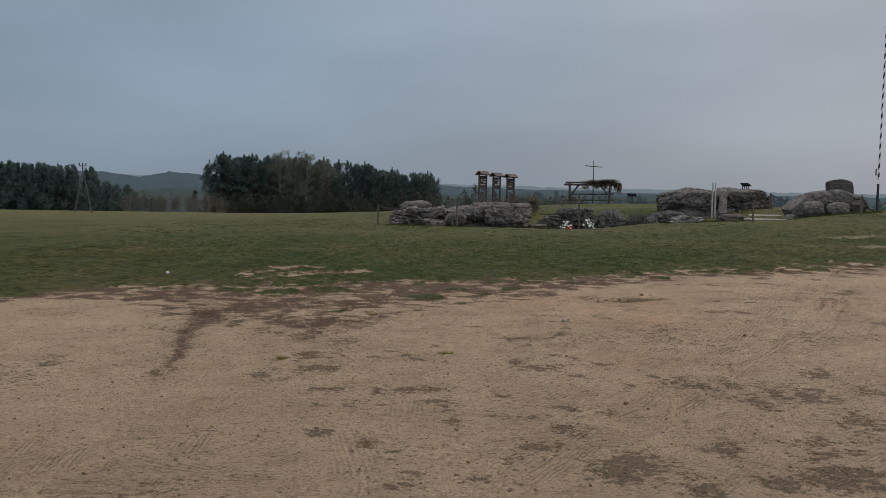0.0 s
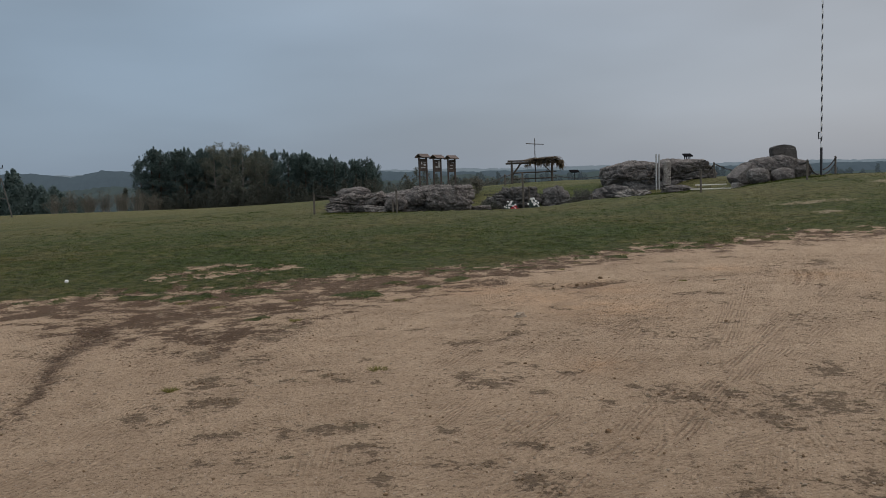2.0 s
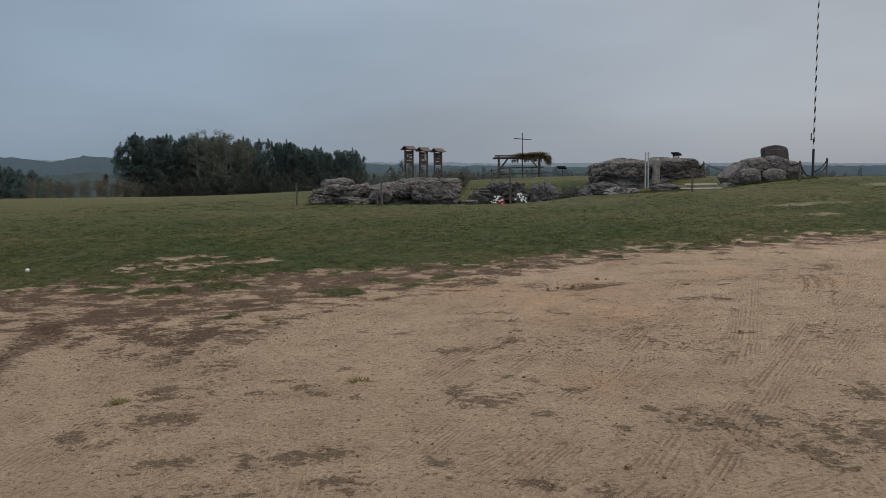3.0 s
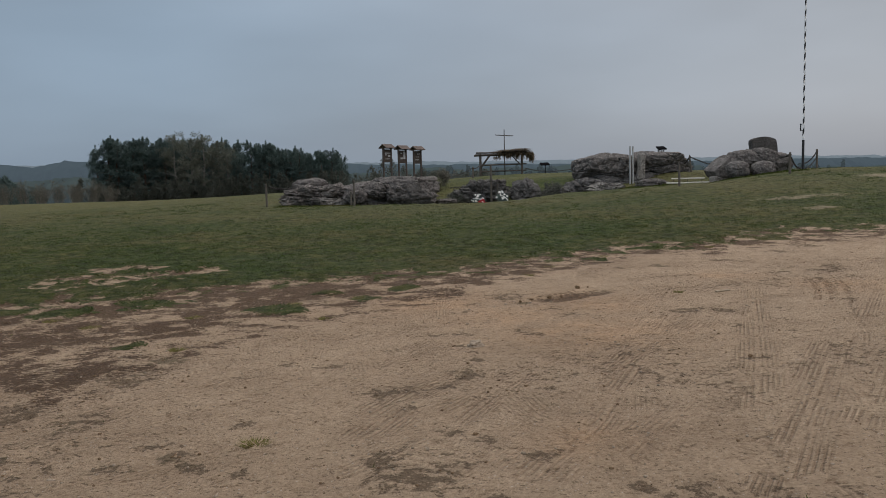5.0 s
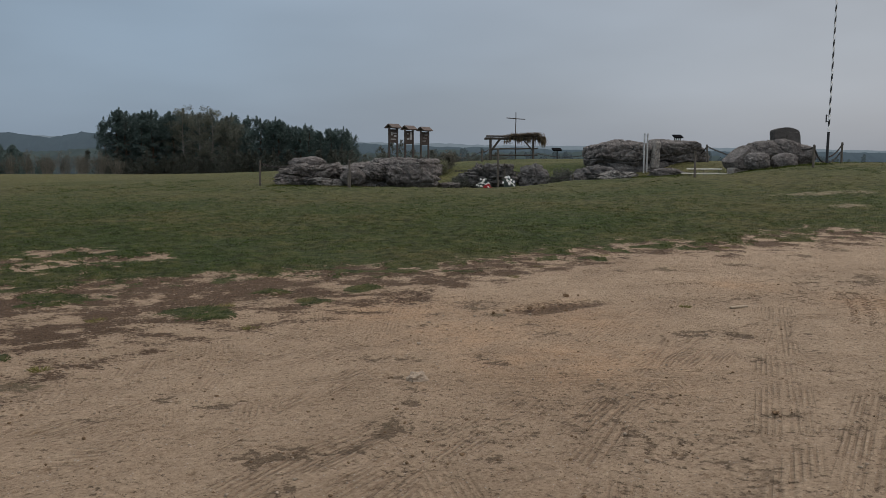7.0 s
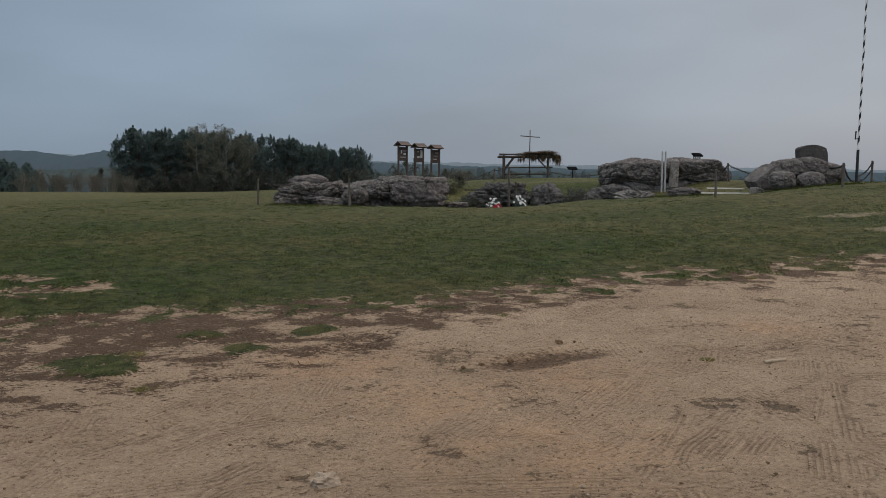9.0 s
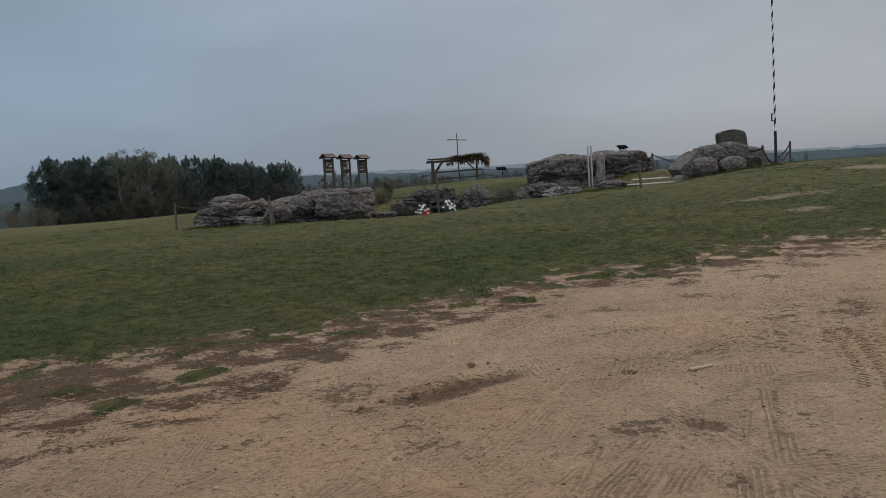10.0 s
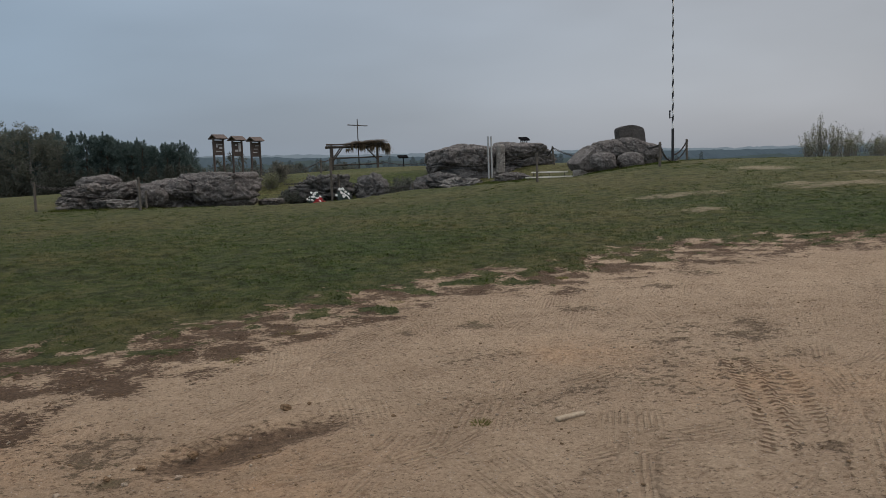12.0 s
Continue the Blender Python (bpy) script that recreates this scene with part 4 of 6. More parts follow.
# low heap by the field side
boulder("boulder", -2.42, 40.6, 0.66, 2.55, 2.4, 1.2, "layered grey-brown boulder lying low in the grass", 11, M_ROCK_BEDDED, turn=4, boxy=1.1, rough=0.22, strata=0.17, beds=4.2, detail=6, planes=(((-0.35, -0.1, 0.9), 0.95), ((-0.7, -0.5, 0.4), 1.05)), clefts=(((0.2, 0, 1), 0.15, 0.07, 0.16), ((0.9, 0, 0.4), -0.25, 0.06, 0.14)))
boulder("boulder", -2.5, 41.5, 1.3, 1.75, 1.5, 0.62, "smooth rounded boulder resting on a layered one", 12, tilt=(0, 2), boxy=0.2, rough=0.09, clefts=(((0.3, 0, 1), 0.3, 0.05, 0.06),))
boulder("boulder", -1.75, 39.7, 0.5, 2.2, 0.95, 0.42, "flat weathered slab of stone leaning in the grass", 13, M_ROCK_PALE, tilt=(-4, 5), strata=0.28, beds=3.5, rough=0.2)
boulder("boulder", -1.25, 40.6, 0.85, 1.4, 1.4, 0.85, "broken boulder with ragged layered top", 14, M_ROCK_BEDDED, tilt=(0, 6), strata=0.2, rough=0.28)
boulder("boulder", 0.05, 41.0, 0.78, 3.3, 2.3, 1.5, "grey boulder with a sloping cracked top", 15, boxy=0.95, rough=0.13, strata=0.06, detail=6, planes=(((-0.36, -0.1, 0.92), 0.62), ((-0.8, -0.3, 0.2), 0.86)), clefts=(((-0.3, 0, 1), 0.42, 0.05, 0.1), ((-0.25, 0, 1), 0.05, 0.05, 0.1), ((1, 0, 0.2), 0.3, 0.05, 0.12)))
boulder("boulder", 1.78, 40.7, 0.76, 3.1, 2.6, 1.58, "massive flat-topped boulder with an undercut face", 16, boxy=1.0, rough=0.11, strata=0.03, beds=3.5, undercut=0.34, detail=6, planes=(((0.1, 0, 0.99), 0.95), ((0.8, -0.45, 0.3), 1.0), ((-0.3, -0.6, 0.7), 1.05)),
        clefts=(((0.85, 0, 0.5), 0.78, 0.05, 0.11), ((0, 0, 1), 0.66, 0.04, 0.07), ((0.9, -0.2, -0.2), -0.35, 0.04, 0.07), ((-0.1, 0, 1), -0.42, 0.05, 0.09)))
boulder("boulder", -0.42, 39.5, 0.74, 1.05, 0.9, 0.8, "round brownish field boulder", 17, boxy=0.2, rough=0.12, planes=(((0.1, 0, 1), 0.95),))
boulder("boulder", 0.5, 39.9, 0.95, 1.0, 0.9, 0.75, "rounded grey field boulder", 18, boxy=0.3, rough=0.16, clefts=(((0.4, 0, 1), 0.1, 0.06, 0.1),))
# walls of the hollow
boulder("boulder", 6.2, 48.6, 0.38, 3.0, 2.2, 1.7, "dark boulder in the side of the hollow", 21, M_ROCK_DARK, boxy=1.0, rough=0.22, planes=(((-0.5, -0.2, 0.8), 0.95),), strata=0.02, detail=6, clefts=(((0.3, 0, 1), 0.2, 0.06, 0.16), ((1, 0, 0.3), 0.15, 0.07, 0.2), ((1, 0, -0.2), -0.5, 0.06, 0.16)))
boulder("boulder", 8.72, 48.4, 0.42, 1.8, 1.8, 1.55, "dark upright boulder in the side of the hollow", 22, M_ROCK_DARK, boxy=1.0, rough=0.2, planes=(((-0.7, -0.1, 0.6), 0.85), ((0.6, 0, 0.7), 1.05)), strata=0.02, clefts=(((0.2, 0, 1), 0.3, 0.07, 0.16), ((1, 0, 0.25), 0.1, 0.06, 0.14)))
boulder("boulder", 3.75, 41.8, 0.25, 1.2, 1.1, 0.4, "small slab half buried at the rim of the hollow", 24, M_ROCK, strata=0.2)
# the ledge under the split boulder
boulder("boulder", 11.35, 46.6, 0.55, 2.3, 2.2, 1.15, "dark cracked ledge of stone", 31, M_ROCK_DARK, boxy=1.0, strata=0.08, rough=0.2, planes=(((-0.6, -0.2, 0.7), 0.85),), clefts=(((1, 0, 0.2), -0.1, 0.07, 0.18), ((0, 0, 1), 0.3, 0.06, 0.14)))
boulder("boulder", 14.2, 49.3, 0.75, 5.2, 2.6, 1.3, "dark undercut stone base beneath a split boulder", 32, M_ROCK_DARK, boxy=0.6, strata=0.16, rough=0.2)
boulder("boulder", 12.55, 45.3, 0.5, 2.3, 1.6, 0.75, "pale tilted slab with ragged broken layers", 33, M_ROCK_PALE, tilt=(-8, 12), strata=0.32, rough=0.28)
boulder("boulder", 14.8, 45.2, 0.78, 1.9, 1.3, 0.6, "low grey stone in the grass", 34, M_ROCK, strata=0.2)
boulder("boulder", 10.45, 45.6, 0.4, 0.9, 1.0, 0.75, "dark broken stone at the rim of the hollow", 35, M_ROCK_DARK, rough=0.18)
# the great split boulder
boulder("split_boulder", 13.55, 50.0, 1.72, 3.45, 3.2, 1.62, "huge rounded grey boulder, split from its other half", 41, boxy=0.95, rough=0.08, detail=6, undercut=0.1, planes=(((-0.5, 0, 0.87), 0.92), ((-0.9, -0.3, 0.1), 0.97), ((0.25, 0, 0.97), 0.98), ((0, -0.5, 0.85), 1.08)), clefts=(((1, 0, 0.25), 0.42, 0.035, 0.10), ((0.15, 0, 1), -0.38, 0.05, 0.12), ((1, 0, -0.5), -0.45, 0.03, 0.07), ((0.3, 0.2, 1), 0.25, 0.03, 0.05)))
boulder("split_boulder", 16.87, 50.0, 1.76, 3.25, 3.2, 1.75, "huge brown-grey boulder half with a sloping end", 42, boxy=1.05, rough=0.085, detail=6, planes=(((0.84, 0, 0.545), 0.80), ((0.22, 0, 0.97), 0.82), ((0, -0.5, 0.85), 1.1), ((-0.7, 0, 0.7), 1.1)), clefts=(((-0.25, 0, 1), 0.0, 0.04, 0.09), ((0.1, 0, 1), -0.5, 0.05, 0.12), ((1, 0, 0.6), 0.35, 0.035, 0.07)))
# the heap that carries the memorial stone
boulder("boulder", 16.2, 39.95, 1.55, 1.3, 1.3, 1.15, "leaning dark boulder slab at the foot of a memorial", 51, boxy=1.0, rough=0.06, planes=(((-0.68, -0.05, 0.73), 0.45),), group="boulders of the memorial")
boulder("boulder", 17.3, 39.8, 1.92, 1.75, 1.3, 0.82, "pitted rounded boulder on top of the memorial heap", 52, boxy=0.45, rough=0.11, planes=(((-0.3, 0, 0.95), 0.9),), group="boulders of the memorial")
boulder("boulder", 18.4, 39.8, 1.8, 2.1, 1.4, 0.92, "long rounded boulder on top of the memorial heap", 53, tilt=(0, 17), boxy=0.5, rough=0.11, planes=(((0, 0, 1), 0.95),), group="boulders of the memorial")
boulder("boulder", 16.33, 38.5, 1.43, 1.12, 1.0, 0.8, "round grey boulder at the foot of a memorial", 54, boxy=0.1, rough=0.09, planes=(((0.2, 0, 1), 0.97),), group="boulders of the memorial")
boulder("boulder", 17.47, 38.5, 1.38, 1.08, 1.0, 0.8, "round pale boulder at the foot of a memorial", 55, boxy=0.05, rough=0.09, planes=(((-0.3, 0, 1), 0.95),), group="boulders of the memorial")
boulder("boulder", 17.3, 40.4, 1.25, 3.0, 1.4, 1.2, "dark boulder buried under the memorial heap", 56, M_ROCK_DARK, boxy=0.5, group="boulders of the memorial")


def memorial_stone():
    """A dark block with a gently arched top."""
    bm = bmesh.new()
    outline = [(-0.58, 0.0), (0.66, -0.08), (0.6, 0.32), (0.57, 0.5)]
    for k in range(9):
        a = k / 8
        outline.append((0.53 - 1.12 * a, 0.56 + 0.12 * math.sin(math.pi * a)))
    outline += [(-0.63, 0.46)]
    front = [bm.verts.new((x, -0.2, z)) for x, z in outline]
    back = [bm.verts.new((x * 0.97, 0.2, z * 0.99)) for x, z in outline]
    bm.faces.new(front)
    bm.faces.new(back[::-1])
    for k in range(len(front)):
        j = (k + 1) % len(front)
        bm.faces.new((front[j], front[k], back[k], back[j]))
    bmesh.ops.bevel(bm, geom=list(bm.edges), offset=0.025, segments=2, affect="EDGES")
    ob = part("memorial_stone", bm, M_MEMORIAL)
    ob.matrix_world = pose(18.21, 40.1, 2.2, 0, 0, 4)
    tagged(ob, "dark memorial block with an arched top standing on boulders", "memorial")
    rim = bmesh.new()
    box(rim, -0.02, -0.206, 0.47, 1.0, 0.012, 0.018)
    part("ledge", rim, M_ROCK, ob)


memorial_stone()


# ---- pale slab, tubes and rails about the split boulder ----
def upright_slab():
    bm = bmesh.new()
    box(bm, 0, 0, 0.72, 0.46, 0.35, 1.5, bevel=0.09)
    for v in bm.verts:
        v.co.x += 0.05 * math.sin(v.co.z * 3.0)
        v.co.x *= 1 - 0.1 * v.co.z
    ob = part("stone_slab", bm, M_ROCK_PALE)
    ob.matrix_world = pose(15.2, 48.45, 1.0, 4, 3, 8)
    tagged(ob, "pale upright slab of stone wedged in a split boulder", "slab")


upright_slab()


def tube(x, y, z0, z1, r, label):
    bm = bmesh.new()
    pole_between(bm, (0, 0, 0), (0, 0, z1 - z0), r, r, 10)
    ob = part("tube", bm, M_STEEL, shade=False)
    ob.matrix_world = pose(x, y, z0)
    return tagged(ob, label, "tube", "upright tubes by the boulder")


tube(14.48, 48.0, at_ground(14.48, 48.0) - 0.1, 2.84, 0.045, "pale grey metal tube standing upright before a boulder")
tube(14.65, 48.02, at_ground(14.65, 48.0) - 0.1, 2.84, 0.045, "pale grey metal tube standing upright before a boulder")


def low_rails():
    """Two pale planks on short stakes, and the block at their end."""
    for y, z, x0, x1 in ((39.7, 0.905, 13.55, 15.52), (40.3, 1.09, 14.0, 15.56)):
        rail = thing("low_rail", x0, y, at_ground(x0, y), "pale planed plank on short stakes in the grass", "rail", "low rails")
        base = at_ground(x0, y)
        bm = bmesh.new()
        beam(bm, (0, 0, z - base), (x1 - x0, 0, z - base - 0.01), 0.05, 0.055, 0.006)
        part("plank", bm, M_PLANK, rail)
        for sx in (0.12, (x1 - x0) / 2, x1 - x0 - 0.12):
            bm = bmesh.new()
            g = at_ground(x0 + sx, y) - base - 0.12
            box(bm, sx, 0.045, (g + z - base) / 2, 0.03, 0.03, z - base - g, bevel=0.004)
            part("stake", bm, M_POST, rail)
    bm = bmesh.new()
    box(bm, 0, 0, 0.12, 0.78, 0.5, 0.5, bevel=0.07)
    for v in bm.verts:
        v.co += Vector((noise.noise(v.co * 3), noise.noise(v.co * 3 + Vector((5, 0, 0))), noise.noise(v.co * 3 + Vector((0, 5, 0))))) * 0.05
    ob = part("stone_block", bm, M_ROCK_PALE)
    ob.matrix_world = pose(15.97, 39.6, at_ground(15.88, 39.6) - 0.06, 0, 0, 6)
    tagged(ob, "pale squared stone block at the end of the low rails", "block")


low_rails()


# ---- fences ----
def fence_post(x, y, tall, r=0.055, lean=(0, 0), label="weathered round wooden fence post in the grass"):
    z = at_ground(x, y)
    post = thing("fence_post", x, y, z, label, "post", "chain fence posts", lean=lean)
    rng = random.Random(int(x * 100))
    bm = bmesh.new()
    pole_between(bm, (0, 0, -0.25), (0, 0, tall), r * 1.05, r * 0.95, 9, 5, 0.008, rng)
    part("shaft", bm, M_POST, post)
    bm = bmesh.new()
    pole_between(bm, (0, 0, tall), (0, 0, tall + 0.025), r * 1.0, r * 0.6, 9)
    part("cap", bm, M_POST, post)
    bm = bmesh.new()
    for k in range(8):
        a = k * math.pi / 4
        b = (k + 1) * math.pi / 4
        pole_between(bm, (0.03 * math.cos(a), -r - 0.012, tall - 0.07 + 0.03 * math.sin(a)), (0.03 * math.cos(b), -r - 0.012, tall - 0.07 + 0.03 * math.sin(b)), 0.007, 0.007, 5)
    part("ring", bm, M_CHAIN, post, "rusty iron ring")
    m = pose(x, y, z, lean[0], lean[1], 0)
    return m @ Vector((0, 0, tall - 0.07))


def chain(a, b, sag, r=0.034, label="dark sagging chain between fence posts", links=True):
    """A chain of oval links hung between two points."""
    a, b = Vector(a), Vector(b)
    n = max(8, int((b - a).length / 0.085))
    bm = bmesh.new()
    pts = []
    for i in range(n + 1):
        t = i / n
        p = a.lerp(b, t)
        p.z -= sag * 4 * t * (1 - t)
        pts.append(p)
    for i, (p, q) in enumerate(zip(pts, pts[1:])):
        d = (q - p)
        side = d.cross(Vector((0, 0, 1))).normalized()
        up = side.cross(d).normalized()
        w = (side if i % 2 else up) * r
        e = d * 0.18
        ring = [p - e * 0.6, p + e * 0.4 + w, q - e * 0.4 + w, q + e * 0.6, q - e * 0.4 - w, p + e * 0.4 - w]
        for k in range(6):
            pole_between(bm, ring[k], ring[(k + 1) % 6], r * 0.42, r * 0.42, 4)
    for v in bm.verts:
        v.co -= a
    ob = part("chain", bm, M_CHAIN)
    ob.location = a
    return tagged(ob, label, "chain", "chains of the fence")


F1 = fence_post(-4.18, 39.3, 0.98, 0.045)
F2 = fence_post(-0.30, 35.4, 1.0, 0.04)
F2B = fence_post(-0.55, 38.9, 0.62, 0.042, label="short weathered fence post before a boulder")
F3 = fence_post(6.6, 48.0 - 0.9, 2.0 - at_ground(6.6, 47.1), 0.055, label="tall dark wooden post standing between the wreaths")
F3B = fence_post(6.93, 47.0, 1.25 - at_ground(6.93, 47.0), 0.05, label="shorter dark wooden post between the wreaths")
F4 = fence_post(9.95, 44.6, 0.95, 0.05, label="dark fence post at the rim of the hollow")
F5 = fence_post(11.85, 33.6, 0.92, 0.042, label="brown wooden fence post in the grass")
F6 = fence_post(17.17, 35.6, 0.86, 0.047, label="weathered grey fence post by the memorial boulders")
F7 = fence_post(20.79, 40.1, 0.88, 0.048)
F8 = fence_post(17.75, 47.5, 0.9, 0.048, (0, -6), "dark leaning fence post behind the low rails")
F9 = fence_post(7.35, 62.0, 0.8, 0.06, label="far weathered fence post behind the hollow")
F10 = fence_post(3.0, 57.2, 0.7, 0.06, label="far weathered fence post beside the notice boards")
chain(F1, (-2.9, 40.3, 1.2), 0.12)
chain(F3 - Vector((0, 0, 0.75)), F4, 0.3)
chain((4.5, 48.2, 0.85), F3 - Vector((0, 0, 0.75)), 0.1)
chain(F6, (18.95, 38.1, at_ground(18.95, 38.1) + 0.12), 0.18, 0.028)
chain((19.35, 38.5, at_ground(19.35, 38.5) + 0.3), F7, 0.1, 0.028)
chain((18.7, 39.6, 1.95), F6, 0.05, 0.028)
chain((19.3, 38.5, at_ground(19.3, 38.5) + 0.05), F7 - Vector((0, 0, 0.25)), 0.12, 0.026)
chain((18.1, 50.0, 1.75), F8, 0.12)
chain(F8, (19.6, 43.5, 1.45), 0.25)
chain(F10, F9, 0.45, 0.03)
chain(F9, (8.5, 66.4, 2.35), 0.15, 0.03)
chain((11.9, 66.2, 1.9), (15.4, 60.0, 2.05), 0.35, 0.03)


# ---- flagpole ----
def flagpole():
    x, y = 19.21, 38.4
    z = at_ground(x, y)
    pole = thing("flagpole", x, y, z, "tall white flagpole wound with a dark spiral band", "flagpole", lean=(0, 0.35))
    bm = bmesh.new()
    pole_between(bm, (0, 0, -0.3), (0, 0, 1.32), 0.056, 0.052, 12)
    part("socket", bm, M_BLACKP, pole, "black painted lower tube")
    bm = bmesh.new()
    pole_between(bm, (0, 0, 1.32), (0, 0, 11.2), 0.036, 0.028, 12)
    part("shaft", bm, M_WHITE, pole, "white painted shaft")
    bm = bmesh.new()
    # the dark band winds up round the shaft
    n, prev = 420, None
    for i in range(n + 1):
        h = 1.5 + 9.6 * i / n
        a = (h - 1.5) * 2 * math.pi / 0.46
        r = 0.0395 - 0.009 * i / n
        ring = []
        for k in range(6):
            b = a + k * math.pi / 5
            ring.append(bm.verts.new((r * math.cos(b), r * math.sin(b), h)))
        if prev:
            for k in range(5):
                bm.faces.new((prev[k], prev[k + 1], ring[k + 1], ring[k]))
        prev = ring
    part("spiral_band", bm, M_BLACKP, pole, "dark spiral band")
    bm = bmesh.new()
    box(bm, -0.13, 0, 1.86, 0.04, 0.05, 0.3, bevel=0.008)
    beam(bm, (-0.13, 0, 1.74), (-0.03, 0, 1.74), 0.03, 0.03)
    beam(bm, (-0.13, 0, 1.98), (-0.11, 0, 2.02), 0.05, 0.05)
    part("cleat", bm, M_BLACKP, pole, "dark halyard cleat")
    bm = bmesh.new()
    bmesh.ops.create_uvsphere(bm, u_segments=12, v_segments=8, radius=0.08, matrix=Matrix.Translation((0, 0, 11.26)))
    part("finial", bm, M_WHITE, pole)
    flag = thing("flag", x, y, z, "red and white cloth flag flying from the pole", "flag", lean=(0, 0.35))
    for name, z0, z1, mat in (("red_stripe", 9.32, 9.9, M_FLAGRED), ("white_stripe", 9.9, 10.48, M_FLAGWHITE)):
        bm = bmesh.new()
        rows = []
        for j in range(7):
            row = []
            for i in range(25):
                u, v = i / 24, j / 6
                wave = 0.09 * math.sin(u * 7.5 + 0.5) * u
                row.append(bm.verts.new((0.04 + 1.46 * u, wave, z0 + (z1 - z0) * v - 0.06 * u + 0.04 * math.sin(u * 5))))
            rows.append(row)
        for a, b in zip(rows, rows[1:]):
            for i in range(24):
                bm.faces.new((a[i], a[i + 1], b[i + 1], b[i]))
        ob = part(name, bm, mat, flag, shade=True)
        s = ob.modifiers.new("thick", "SOLIDIFY")
        s.thickness = 0.004


flagpole()


# ---- notice boards ----
def notice_board(x, y, z, turn, bars):
    nb = thing("notice_board", x, y, z, "brown wooden notice board under a small gabled roof", "notice board", "notice boards", turn)
    for sx in (-0.33, 0.33):
        bm = bmesh.new()
        box(bm, sx, 0, 1.0, 0.1, 0.1, 2.5, bevel=0.01)
        part("post", bm, M_BOARD, nb)
    bm = bmesh.new()
    box(bm, 0, 0, 1.72, 0.56, 0.04, 0.86, bevel=0.006)
    part("panel", bm, M_BOARD, nb)
    for k, (bx, bz, w, h) in enumerate(bars):
        bm = bmesh.new()
        box(bm, bx, -0.026, bz, w, 0.006, h)
        part("print", bm, M_PAPER, nb, "faded white print")
    for s in (-1, 1):
        bm = bmesh.new()
        m = Matrix.Translation((0, s * 0.2, 2.35)) @ Matrix.Rotation(-s * radians(33), 4, "X")
        box(bm, 0, s * 0.02, 0, 0.78, 0.43, 0.035, m, bevel=0.005)
        side = part("roof_side", bm, M_ROOFWOOD, nb, "reddish wooden roof boards")
        for k in range(4):
            bm = bmesh.new()
            m2 = Matrix.Translation((0, s * 0.2, 2.35)) @ Matrix.Rotation(-s * radians(33), 4, "X")
            box(bm, 0, s * (-0.16 + 0.118 * k), 0.026, 0.79, 0.124, 0.014, m2 @ Matrix.Rotation(s * radians(2.0), 4, "X"))
            part("shingle", bm, M_ROOFWOOD, side)
    for sx in (-0.36, 0.36):
        bm = bmesh.new()
        beam(bm, (sx, -0.36, 2.22), (sx, 0, 2.47), 0.04, 0.05)
        beam(bm, (sx, 0.36, 2.22), (sx, 0, 2.47), 0.04, 0.05)
        box(bm, sx, 0, 2.22, 0.04, 0.5, 0.05)
        part("gable", bm, M_BOARD, nb)
    return nb


notice_board(1.21, 58.0, 1.20, 38, ((0.12, 1.9, 0.28, 0.05), (0.14, 1.72, 0.2, 0.12), (0.0, 1.52, 0.4, 0.05), (-0.12, 1.85, 0.1, 0.2)))
notice_board(2.24, 59.2, 1.14, 38, ((0.16, 1.82, 0.18, 0.5), (-0.08, 1.62, 0.2, 0.12), (-0.1, 1.95, 0.14, 0.07)))
notice_board(3.3, 60.2, 1.10, 38, ((0.1, 1.95, 0.25, 0.05), (0.0, 1.75, 0.3, 0.04), (-0.05, 1.55, 0.3, 0.05)))


